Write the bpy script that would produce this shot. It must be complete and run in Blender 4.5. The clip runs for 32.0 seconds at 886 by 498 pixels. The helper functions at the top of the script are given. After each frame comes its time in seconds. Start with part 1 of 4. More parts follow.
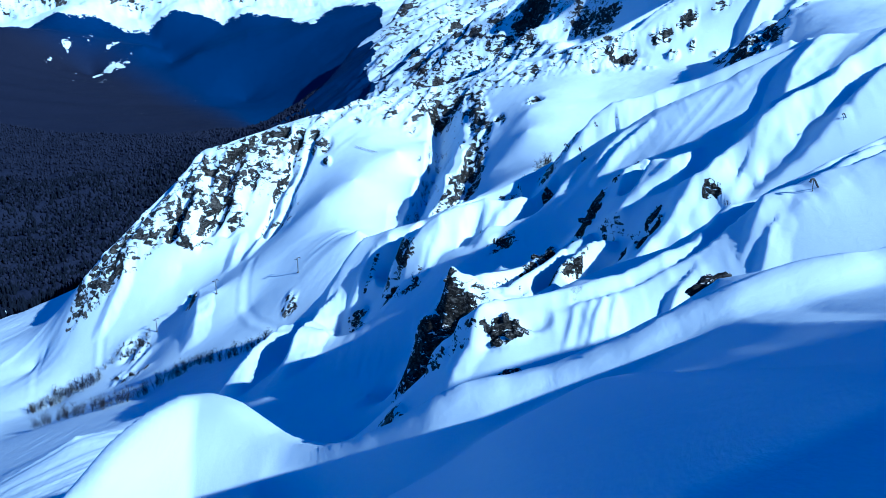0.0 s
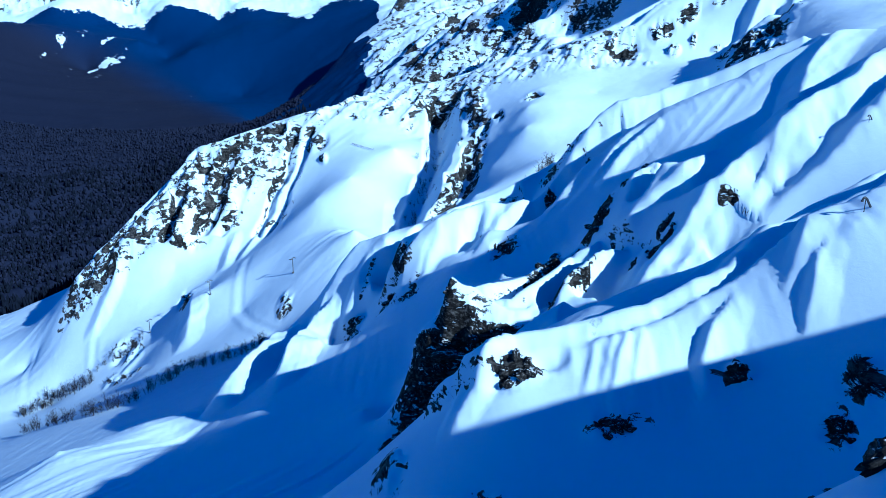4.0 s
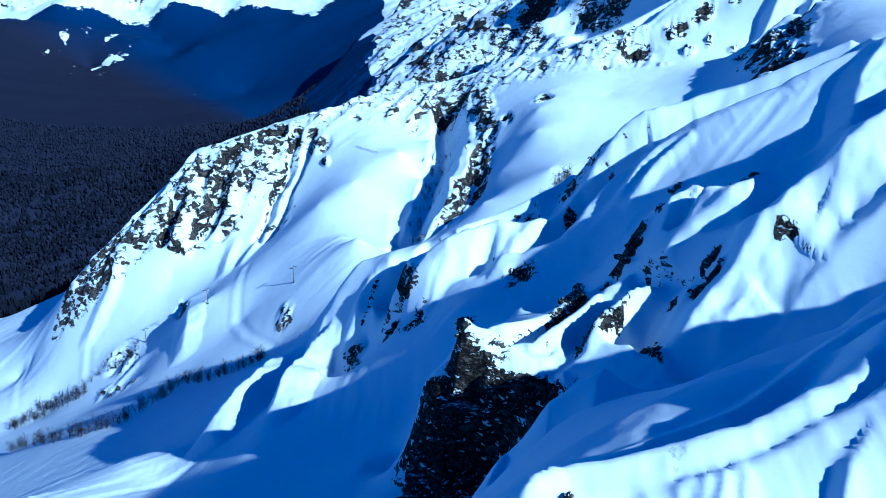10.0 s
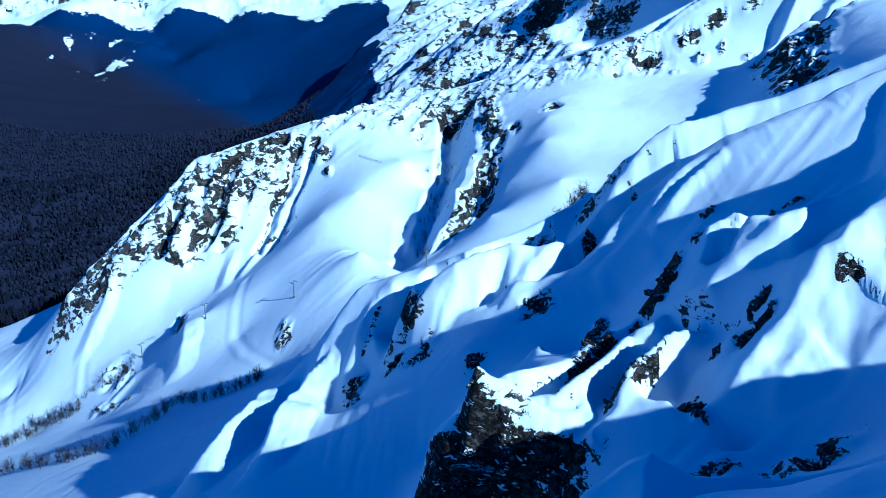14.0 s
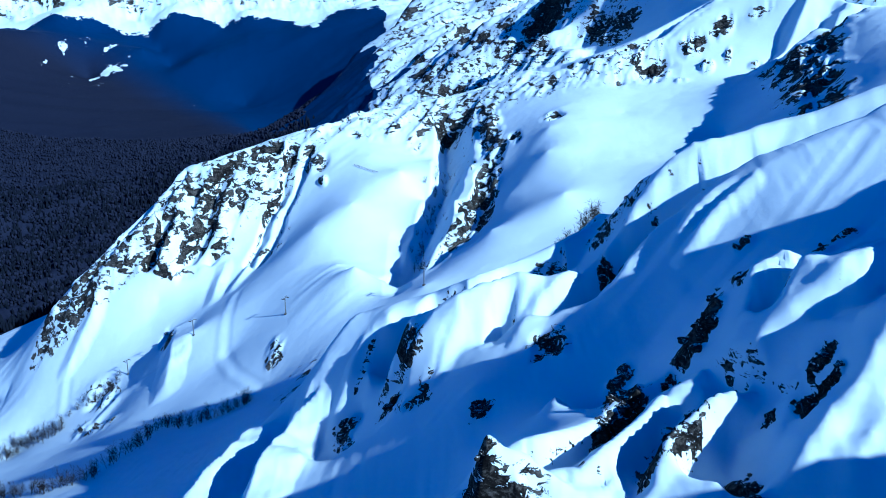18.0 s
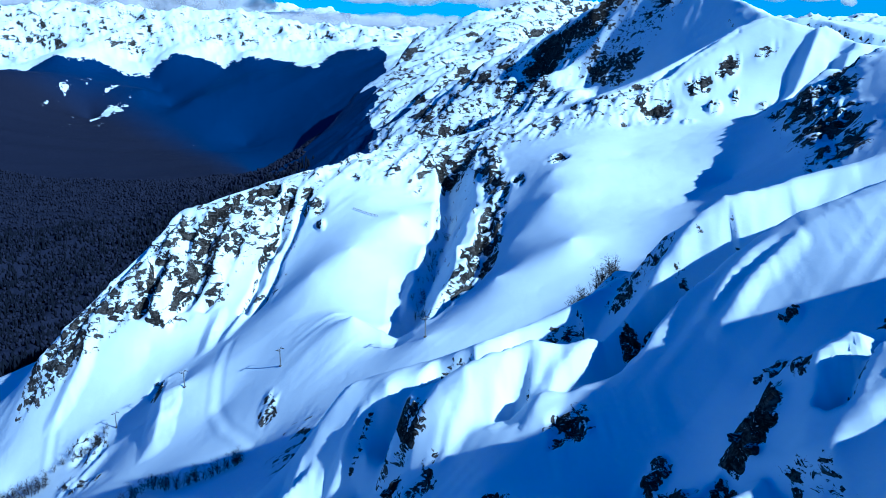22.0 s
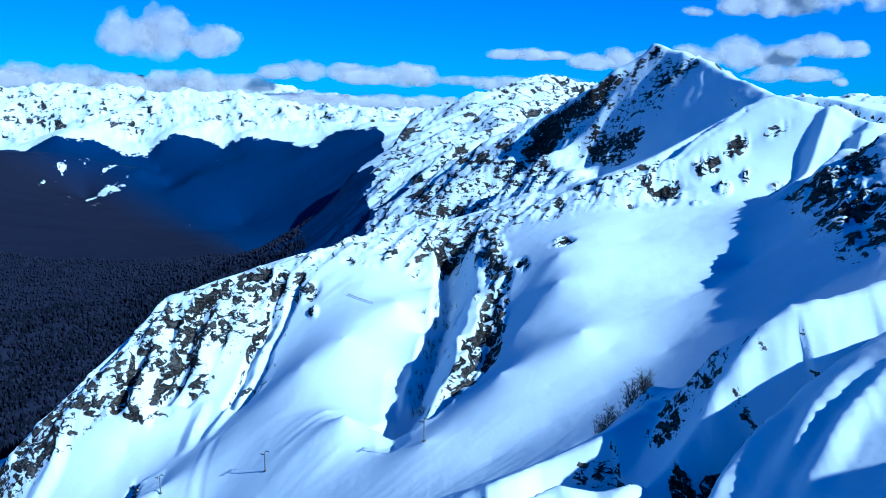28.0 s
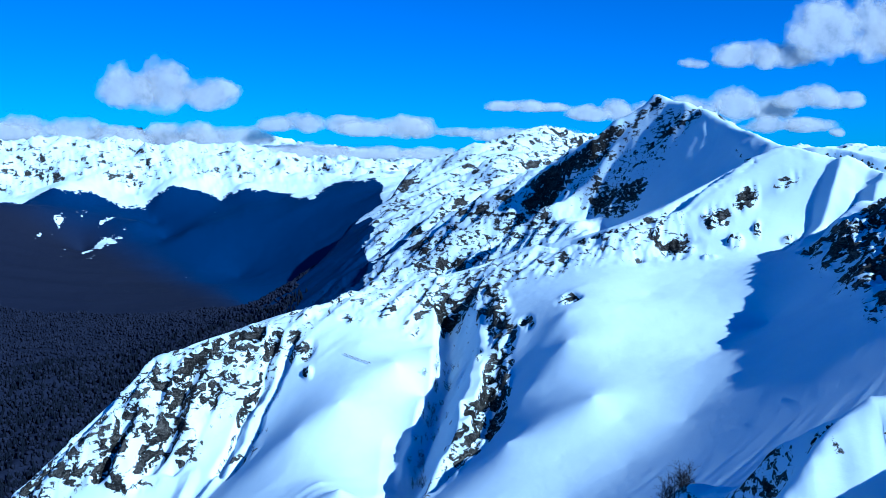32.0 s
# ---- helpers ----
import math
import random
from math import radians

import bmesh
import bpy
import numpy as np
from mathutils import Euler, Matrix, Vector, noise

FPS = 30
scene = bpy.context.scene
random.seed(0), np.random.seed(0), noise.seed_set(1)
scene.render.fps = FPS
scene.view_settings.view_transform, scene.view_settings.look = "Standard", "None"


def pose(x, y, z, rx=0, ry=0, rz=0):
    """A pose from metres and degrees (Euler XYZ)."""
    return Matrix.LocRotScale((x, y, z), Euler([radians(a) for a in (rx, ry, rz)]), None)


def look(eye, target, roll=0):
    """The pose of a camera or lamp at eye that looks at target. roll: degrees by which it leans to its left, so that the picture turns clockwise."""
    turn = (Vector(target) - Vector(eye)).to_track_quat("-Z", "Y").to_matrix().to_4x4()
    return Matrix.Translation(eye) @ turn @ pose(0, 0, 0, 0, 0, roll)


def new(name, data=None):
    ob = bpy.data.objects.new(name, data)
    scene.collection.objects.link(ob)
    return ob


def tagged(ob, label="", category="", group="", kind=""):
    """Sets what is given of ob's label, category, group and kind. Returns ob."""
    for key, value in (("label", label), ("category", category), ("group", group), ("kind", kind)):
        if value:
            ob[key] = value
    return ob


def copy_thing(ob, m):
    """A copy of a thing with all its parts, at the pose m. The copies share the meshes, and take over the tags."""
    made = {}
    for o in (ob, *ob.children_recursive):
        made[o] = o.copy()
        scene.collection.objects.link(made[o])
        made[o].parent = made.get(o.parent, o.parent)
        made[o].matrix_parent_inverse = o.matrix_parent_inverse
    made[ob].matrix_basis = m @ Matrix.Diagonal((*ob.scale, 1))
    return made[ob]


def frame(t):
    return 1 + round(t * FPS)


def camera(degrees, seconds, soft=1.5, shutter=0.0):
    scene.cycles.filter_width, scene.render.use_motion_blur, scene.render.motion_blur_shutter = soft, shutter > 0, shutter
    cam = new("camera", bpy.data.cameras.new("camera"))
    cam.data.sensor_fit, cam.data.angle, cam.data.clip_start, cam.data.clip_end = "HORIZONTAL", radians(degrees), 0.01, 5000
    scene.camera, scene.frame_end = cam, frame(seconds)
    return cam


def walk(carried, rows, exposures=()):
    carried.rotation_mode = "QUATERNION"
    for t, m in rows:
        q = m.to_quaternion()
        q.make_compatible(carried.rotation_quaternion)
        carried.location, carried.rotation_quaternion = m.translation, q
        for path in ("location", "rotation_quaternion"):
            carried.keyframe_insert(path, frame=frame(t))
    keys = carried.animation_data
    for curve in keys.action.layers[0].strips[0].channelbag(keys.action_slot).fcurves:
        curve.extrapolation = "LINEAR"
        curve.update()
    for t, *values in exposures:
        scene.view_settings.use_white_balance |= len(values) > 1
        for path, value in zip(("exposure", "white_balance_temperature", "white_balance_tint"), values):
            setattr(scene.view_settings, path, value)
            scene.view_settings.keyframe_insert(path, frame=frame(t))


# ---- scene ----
cam = camera(55.52, 32.0, 0.85)
PATH = [
    (0, (0.13, -0.04, -0.01), (0.1060, 1.8551, -0.6303), 0.03),
    (0.5, (0.16, 1.25, -0.08), (0.1354, 3.1518, -0.7029), 0.05),
    (1, (0.04, 2.69, -0.13), (0.0180, 4.5953, -0.7486), 0.01),
    (1.5, (-0.08, 4.32, -0.16), (-0.1047, 6.2164, -0.7818), 0.01),
    (2, (-0.22, 6.13, -0.21), (-0.2420, 8.0299, -0.8350), -0.04),
    (2.5, (-0.26, 8.04, -0.31), (-0.2820, 9.9343, -0.9391), -0.03),
    (3, (-0.36, 10.10, -0.35), (-0.3840, 11.9983, -0.9927), -0.03),
    (3.5, (-0.49, 12.20, -0.39), (-0.5064, 14.0972, -1.0287), -0.02),
    (5.5, (-1.20, 20.85, -0.37), (-1.2244, 22.7501, -0.9920), -0.06),
    (6, (-1.38, 23.34, -0.34), (-1.4052, 25.2381, -0.9584), -0.07),
    (6.5, (-1.51, 25.85, -0.33), (-1.5400, 27.7552, -0.9512), -0.00),
    (7, (-1.67, 28.44, -0.37), (-1.7031, 30.3366, -0.9937), -0.00),
    (7.5, (-1.78, 31.05, -0.42), (-1.7982, 32.9458, -1.0405), 0.04),
    (8, (-1.95, 33.70, -0.46), (-1.9703, 35.6012, -1.0927), 0.01),
    (8.5, (-2.10, 36.39, -0.52), (-2.1238, 38.2845, -1.1491), 0.01),
    (9, (-2.40, 39.20, -0.55), (-2.4239, 41.0983, -1.1891), 0.03),
    (9.5, (-2.59, 41.95, -0.61), (-2.6186, 43.8509, -1.2445), 0.08),
    (10, (-2.72, 44.67, -0.68), (-2.7481, 46.5612, -1.3180), 0.08),
    (10.5, (-2.86, 47.41, -0.76), (-2.8945, 49.3085, -1.3959), 0.05),
    (11, (-3.11, 50.31, -0.81), (-3.1399, 52.2081, -1.4449), 0.03),
    (11.5, (-3.37, 53.34, -0.93), (-3.4040, 55.2374, -1.5644), 0.05),
    (12, (-3.63, 56.45, -1.07), (-3.6612, 58.3483, -1.6999), 0.06),
    (12.5, (-3.78, 59.59, -1.21), (-3.8117, 61.4913, -1.8414), 0.13),
    (13, (-3.94, 62.86, -1.37), (-3.9701, 64.7611, -1.9961), 0.16),
    (13.5, (-4.10, 66.30, -1.64), (-4.1335, 68.2000, -2.2714), 0.19),
    (14, (-4.32, 70.01, -2.01), (-4.3584, 71.9116, -2.6373), 0.16),
    (14.5, (-4.60, 73.88, -2.44), (-4.6354, 75.7798, -3.0688), 0.20),
    (16.5, (-5.57, 87.86, -3.34), (-5.5948, 89.7559, -3.9668), 0.31),
    (17, (-5.90, 91.19, -3.34), (-5.9295, 93.0876, -3.9645), 0.33),
    (17.5, (-6.19, 94.41, -3.36), (-6.2125, 96.3128, -3.9853), 0.39),
    (18, (-6.39, 97.59, -3.38), (-6.4196, 99.4946, -3.9944), 0.39),
    (18.5, (-6.61, 100.75, -3.43), (-6.6322, 102.6540, -4.0477), 0.40),
    (19, (-6.91, 103.94, -3.52), (-6.9325, 105.8423, -4.1365), 0.37),
    (19.5, (-7.19, 107.20, -3.58), (-7.2141, 109.1044, -4.1871), 0.38),
    (20, (-7.46, 110.57, -3.59), (-7.4800, 112.4801, -4.1837), 0.36),
    (20.5, (-7.72, 113.97, -3.62), (-7.7408, 115.8819, -4.2053), 0.34),
    (21, (-7.91, 117.34, -3.69), (-7.9351, 119.2544, -4.2589), 0.29),
    (21.5, (-8.06, 120.69, -3.77), (-8.0895, 122.6170, -4.3201), 0.32),
    (22, (-8.19, 124.10, -3.82), (-8.2209, 126.0323, -4.3488), 0.27),
    (22.5, (-8.30, 127.59, -3.84), (-8.3336, 129.5263, -4.3584), 0.24),
    (23, (-8.46, 131.23, -3.87), (-8.4897, 133.1617, -4.3674), 0.21),
    (23.5, (-8.64, 134.88, -3.94), (-8.6687, 136.8233, -4.4216), 0.21),
    (24, (-8.82, 138.46, -4.10), (-8.8533, 140.4086, -4.5586), 0.25),
    (24.5, (-9.09, 142.00, -4.31), (-9.1163, 143.9473, -4.7629), 0.22),
    (25, (-9.43, 145.47, -4.55), (-9.4504, 147.4186, -4.9852), 0.22),
    (25.5, (-9.76, 148.95, -4.78), (-9.7850, 150.9012, -5.2015), 0.19),
    (27.5, (-10.51, 164.18, -5.12), (-10.5344, 166.1425, -5.4833), 0.13),
    (28, (-10.54, 167.83, -5.23), (-10.5661, 169.8030, -5.5798), 0.15),
    (28.5, (-10.53, 171.51, -5.38), (-10.5636, 173.4826, -5.7146), 0.12),
    (29, (-10.52, 175.29, -5.53), (-10.5552, 177.2598, -5.8514), 0.12),
    (29.5, (-10.61, 179.22, -5.66), (-10.6378, 181.2022, -5.9627), 0.11),
    (30, (-10.84, 183.34, -5.70), (-10.8694, 185.3157, -5.9757), 0.05),
    (30.5, (-11.18, 187.53, -5.57), (-11.2145, 189.5122, -5.8414), 0.01),
    (31, (-11.63, 191.74, -5.29), (-11.6599, 193.7234, -5.5479), 0.00),
    (31.5, (-12.15, 195.91, -4.99), (-12.1815, 197.8979, -5.2334), -0.04),
    (32, (-12.70, 200.06, -4.70), (-12.7231, 202.0475, -4.9312), -0.05),
]
walk(cam, [(t, look(eye, target, roll)) for t, eye, target, roll in PATH], [(0, 0.33, 5150, 6), (32, 0.26, 5150, 6)])

# ---- light ----
TO_SUN = Vector((0.65, -0.54, 0.53)).normalized()
sun_data = bpy.data.lights.new("sun", "SUN")
sun_data.energy, sun_data.angle, sun_data.color = 6.2, radians(0.53), (0.86, 1.0, 1.03)
sun = new("sun", sun_data)
sun.matrix_world = look(TO_SUN * 100, (0, 0, 0))
world = bpy.data.worlds.new("sky")
scene.world = world
world.use_nodes = True
wn, wl = world.node_tree.nodes, world.node_tree.links
sky = wn.new("ShaderNodeTexSky")
sky.sky_type, sky.sun_disc = "NISHITA", False
sky.sun_elevation = math.asin(TO_SUN.z)
sky.sun_rotation = math.atan2(TO_SUN.x, TO_SUN.y)
sky.altitude, sky.air_density, sky.dust_density, sky.ozone_density = 2300, 1.0, 0.3, 3.0
tone = wn.new("ShaderNodeMix")
tone.data_type, tone.blend_type = "RGBA", "MULTIPLY"
tone.inputs[0].default_value = 1.0
tone.inputs[7].default_value = (0.0, 1.07, 2.55, 1)
wl.new(sky.outputs[0], tone.inputs[6])
wl.new(tone.outputs[2], wn["Background"].inputs["Color"])
wn["Background"].inputs["Strength"].default_value = 0.040


# ---- materials ----
def shader(name):
    m = bpy.data.materials.new(name)
    m.use_nodes = True
    return m, m.node_tree.nodes, m.node_tree.links, m.node_tree.nodes["Principled BSDF"]


def node(n, kind, **values):
    made = n.new(kind)
    for key, value in values.items():
        made.inputs[key].default_value = value
    return made


def ramp(n, stops):
    r = n.new("ShaderNodeValToRGB")
    while len(r.color_ramp.elements) < len(stops):
        r.color_ramp.elements.new(0.5)
    for e, (at, c) in zip(r.color_ramp.elements, stops):
        e.position, e.color = at, (*c, 1)
    return r


def mix_rgb(n, l, fac, a, b):
    m = n.new("ShaderNodeMix")
    m.data_type = "RGBA"
    for socket, value in ((m.inputs[0], fac), (m.inputs[6], a), (m.inputs[7], b)):
        if hasattr(value, "is_output"):
            l.new(value, socket)
        elif socket.type == "RGBA":
            socket.default_value = (*value, 1)
        else:
            socket.default_value = value
    return m.outputs[2]


def maths(n, l, operation, a, b=0.5, c=0.5):
    m = n.new("ShaderNodeMath")
    m.operation = operation
    for socket, value in zip(m.inputs, (a, b, c)):
        if hasattr(value, "is_output"):
            l.new(value, socket)
        else:
            socket.default_value = value
    return m.outputs[0]


def smooth_range(n, l, value, lo, hi):
    m = n.new("ShaderNodeMapRange")
    m.interpolation_type = "SMOOTHSTEP"
    m.inputs["From Min"].default_value, m.inputs["From Max"].default_value = lo, hi
    l.new(value, m.inputs["Value"])
    return m.outputs[0]


def ground_material():
    m, n, l, bsdf = shader("snow_rock_and_forest")
    place = n.new("ShaderNodeTexCoord").outputs["Object"]
    attrs = {}
    for name in ("rock", "forest", "conifer", "range"):
        attrs[name] = n.new("ShaderNodeAttribute")
        attrs[name].attribute_name = name
    rock, wood, kind, depth = (attrs[k].outputs["Fac"] for k in ("rock", "forest", "conifer", "range"))
    fine = node(n, "ShaderNodeTexNoise", Scale=0.9, Detail=6.0, Roughness=0.65)
    broad = node(n, "ShaderNodeTexNoise", Scale=0.03, Detail=5.0, Roughness=0.6)
    crack = node(n, "ShaderNodeTexNoise", Scale=0.25, Detail=8.0, Roughness=0.75)
    for t in (fine, broad, crack):
        l.new(place, t.inputs["Vector"])
    # strata: layers that dip to one side, thin across and long along
    dip = n.new("ShaderNodeMapping")
    dip.inputs["Rotation"].default_value = (radians(40), radians(-50), radians(20))
    dip.inputs["Scale"].default_value = (0.7, 0.6, 1.25)
    l.new(place, dip.inputs["Vector"])
    strata = node(n, "ShaderNodeTexNoise", Scale=0.13, Detail=10.0, Roughness=0.68, Distortion=0.6)
    strata_near = node(n, "ShaderNodeTexNoise", Scale=0.55, Detail=9.0, Roughness=0.68, Distortion=0.6)
    strata_far = node(n, "ShaderNodeTexNoise", Scale=0.035, Detail=10.0, Roughness=0.72, Distortion=0.4)
    for t in (strata, strata_near, strata_far):
        l.new(dip.outputs[0], t.inputs["Vector"])
    layered = mix_rgb(n, l, smooth_range(n, l, depth, 300.0, 600.0), strata_near.outputs[0], strata.outputs[0])
    layered = mix_rgb(n, l, smooth_range(n, l, depth, 1200.0, 2400.0), layered, strata_far.outputs[0])
    snow = ramp(n, [(0.3, (0.57, 0.675, 0.755)), (0.7, (0.62, 0.725, 0.795))])
    l.new(broad.outputs[0], snow.inputs[0])
    stone = ramp(n, [(0.38, (0.003, 0.003, 0.0035)), (0.51, (0.018, 0.017, 0.017)), (0.64, (0.15, 0.14, 0.13))])
    grit = maths(n, l, "ADD", maths(n, l, "MULTIPLY", fine.outputs[0], 0.35), maths(n, l, "MULTIPLY", layered, 0.65))
    l.new(grit, stone.inputs[0])
    edge = maths(n, l, "MULTIPLY_ADD", maths(n, l, "SUBTRACT", layered, 0.5), 4.6, rock)
    bare = smooth_range(n, l, edge, -0.04, 0.06)
    # nearer forest: brown turned navy, some haze painted into the colour
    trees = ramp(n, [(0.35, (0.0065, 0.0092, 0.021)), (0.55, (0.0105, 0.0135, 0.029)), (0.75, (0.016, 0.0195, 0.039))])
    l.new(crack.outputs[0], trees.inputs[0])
    # forest across the valley: saturated blue puts the distance haze into its colour
    hazy_firs = ramp(n, [(0.35, (0.0006, 0.012, 0.050)), (0.55, (0.0015, 0.021, 0.078)), (0.75, (0.006, 0.036, 0.112))])
    l.new(crack.outputs[0], hazy_firs.inputs[0])
    wooded = mix_rgb(n, l, kind, trees.outputs[0], hazy_firs.outputs[0])
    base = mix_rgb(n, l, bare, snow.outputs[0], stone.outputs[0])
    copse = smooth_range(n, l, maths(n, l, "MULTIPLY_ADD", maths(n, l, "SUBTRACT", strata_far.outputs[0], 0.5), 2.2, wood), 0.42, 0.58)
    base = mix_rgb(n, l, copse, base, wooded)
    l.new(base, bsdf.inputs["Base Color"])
    bsdf.inputs["Roughness"].default_value = 0.75
    bsdf.inputs["Specular IOR Level"].default_value = 0.03
    relief = maths(n, l, "MULTIPLY", layered, maths(n, l, "MULTIPLY_ADD", depth, 0.009, 1.0))
    coarse = node(n, "ShaderNodeBump", Distance=1.0)
    l.new(maths(n, l, "MULTIPLY_ADD", bare, 0.85, 0.07), coarse.inputs["Strength"])
    l.new(relief, coarse.inputs["Height"])
    bump = node(n, "ShaderNodeBump", Strength=0.06, Distance=0.3)
    l.new(fine.outputs[0], bump.inputs["Height"])
    l.new(coarse.outputs[0], bump.inputs["Normal"])
    l.new(bump.outputs[0], bsdf.inputs["Normal"])
    return m


SNOW_GROUND = ground_material()

# ---- the ground: one sheet over a skeleton of crests and gullies, (x, y, z) in metres ----
CRESTS = {
    "rib_white": [(-46, 372, -122), (-50, 352, -139), (-54, 335, -152)],
    "left_block_low": [(-300, 960, -222), (-287, 915, -240), (-295, 870, -268)],
    "left_block": [(-240, 1000, -192), (-248, 920, -239), (-260, 880, -272)],
    "couloir_spur": [(-180, 1010, -183), (-180, 955, -217), (-189, 900, -251), (-198, 860, -271)],
    "bowl_mid": [(94, 915, -122), (76, 850, -130), (70, 800, -142)],
    "rib_right": [(12, 840, -196), (8, 765, -203), (11, 705, -192)],
    "summit_spur": [(238, 1650, -37), (159, 1480, -136), (88, 1400, -165)],
    "summit_ridge": [(342, 1700, 95), (363, 1640, 77), (382, 1540, 61), (394, 1440, 35), (397, 1290, 6), (410, 1230, -15)],
    "near_cornice": [(-9.6, 19, -13.3), (-9.1, 21, -12.7), (-8.1, 23, -12.6), (-6.6, 22, -12.2), (-5.4, 20, -11.7), (-3.7, 17.5, -10.7), (-2.3, 16, -9.6), (-1, 14.5, -8), (0.6, 13.8, -7), (2.1, 13.5, -6.4), (3, 13.3, -6), (3.9, 13.1, -5.4), (4.8, 13, -4.9), (5.7, 12.8, -4.5), (6.9, 12.6, -4.2), (14, 11, -1)],
    "under_lip": [(2.3, 38, -19.7), (4, 24.7, -12.2), (8.6, 28.9, -12.6), (11.2, 33.3, -12.2), (16, 38, -16)],
    "start_ridge": [(30, 16, 3), (55, 40, 0), (81, 46, 7), (110, 36, 22)],
    "near_shelf": [(-12, 2, -9.8), (-5, 0, -5.2), (0, 0, -2.1), (5, -1, 1.6), (10, -2, 5.8)],
    "first_spur": [(1, 115, -52), (6.7, 110, -44.4), (16.2, 110, -42.5), (25.4, 112, -40.5), (33.4, 116, -37.2), (39.6, 121, -32.5), (51.6, 124, -28), (85, 122, -14)],
    "first_foot": [(10, 107, -46.5), (20, 102.5, -44.5), (30, 101, -44), (36, 106, -38), (47, 110, -29)],
    "first_back": [(5.6, 168, -78.5), (14, 166, -69), (24.8, 165, -62.8), (30, 163, -65), (38, 162, -64), (48.6, 158, -58), (55.6, 157, -50), (61.5, 157, -44), (75, 158, -35), (95, 156, -26), (119, 150, -16), (158, 140, 0)],
    "second_spur": [(41.8, 213, -80), (57, 222, -62.8), (65, 228, -51.8), (73, 232, -47.7), (93.5, 240, -32), (125, 250, -14), (151, 254, -9), (196, 258, 8)],
    "second_face": [(41, 205, -84), (66, 209, -70), (80.5, 203, -64), (100, 190, -50)],
    "wedge": [(50, 252, -66.4), (55, 258, -57.8), (59, 260, -55.3), (66.4, 260, -57), (76, 262, -56.4), (100, 268, -49)],
    "tip_ridge": [(1.8, 228, -80.3), (9.3, 226, -86.8), (17, 228, -86.6), (25.4, 235, -84.4), (41.7, 246, -75.4)],
    "third_spur": [(130, 350, -25), (98.7, 355, -41.2), (82.8, 358, -46.6), (65, 358, -53.6), (50, 352, -69), (28, 338, -91), (14.4, 346, -90.4), (-1.4, 340, -97.2), (-17.7, 350, -106)],
    "third_low": [(-28.8, 360, -111.2), (-43.6, 375, -119), (-60, 375, -142), (-79.5, 370, -172), (-111, 362, -189), (-150, 350, -205)],
    "third_back": [(58, 370, -69), (50, 380, -80), (47, 405, -88), (37, 410, -103), (22.4, 402, -112)],
    "bowl_rim_low": [(-410, 880, -320), (-372, 905, -280), (-346, 932, -257), (-299, 998, -205), (-275, 998, -195), (-236, 1008, -188), (-213, 1000, -193)],
    "bowl_rim": [(-164, 1050, -165), (-126, 1120, -162), (-76, 1125, -150), (-38, 1120, -146), (5, 1110, -135), (73, 1110, -107), (110, 1070, -103), (144, 1036, -90.4), (213, 1045, -63), (298, 1085, -10), (328, 1080, 2), (356, 1030, -12), (385, 980, -25), (460, 930, -30)],
    "bowl_rib": [(11, 1037, -147), (12, 897, -170), (0, 800, -184), (-8, 757, -193), (-22, 735, -206), (-34, 700, -220)],
    "right_wall": [(348, 871, -40), (330, 832, -26), (313, 784, -32), (303, 721, -40), (268, 611, -44), (250, 560, -57), (230, 519, -68), (205, 475, -76), (180, 440, -72), (150, 400, -58)],
    "summit": [(150, 1900, -60), (248, 1720, 27), (342, 1700, 95), (363, 1640, 77), (382, 1540, 61), (394, 1440, 35), (397, 1290, 6), (410, 1230, -15)],
    "far_spur": [(323, 3600, 82), (134, 3400, 10), (-15, 3200, -11), (-90, 3000, -85), (-182, 2700, -160), (-252, 2400, -260), (-313, 2200, -330)],
    "far_range": [(-3300, 4750, 30), (-2457, 4750, 12), (-1844, 4750, 0), (-1234, 4750, -19), (-625, 4750, -68), (-198, 4750, -104), (400, 4700, -60), (2500, 4600, 0)],
    "dark_hill": [(-1306, 3850, -418), (-1192, 3930, -358), (-1057, 4000, -313), (-893, 4080, -259), (-667, 4150, -192), (-464, 4250, -136)],
    "range_spur_mid": [(-1487, 4250, -290), (-1437, 4290, -204), (-1387, 4330, -159), (-1310, 4380, -155), (-1176, 4460, -126)],
    "range_spur_right": [(-1150, 4300, -246), (-1035, 4350, -159), (-966, 4420, -145), (-867, 4500, -113)],
    "range_spur_left": [(-1984, 4100, -243), (-1921, 4200, -179), (-1874, 4280, -155), (-1821, 4420, -126)],
    "left_hill": [(-2600, 3600, -150), (-1962, 3800, -240), (-1865, 3900, -247), (-1621, 3900, -385), (-1139, 3500, -502), (-605, 2900, -523)],
}
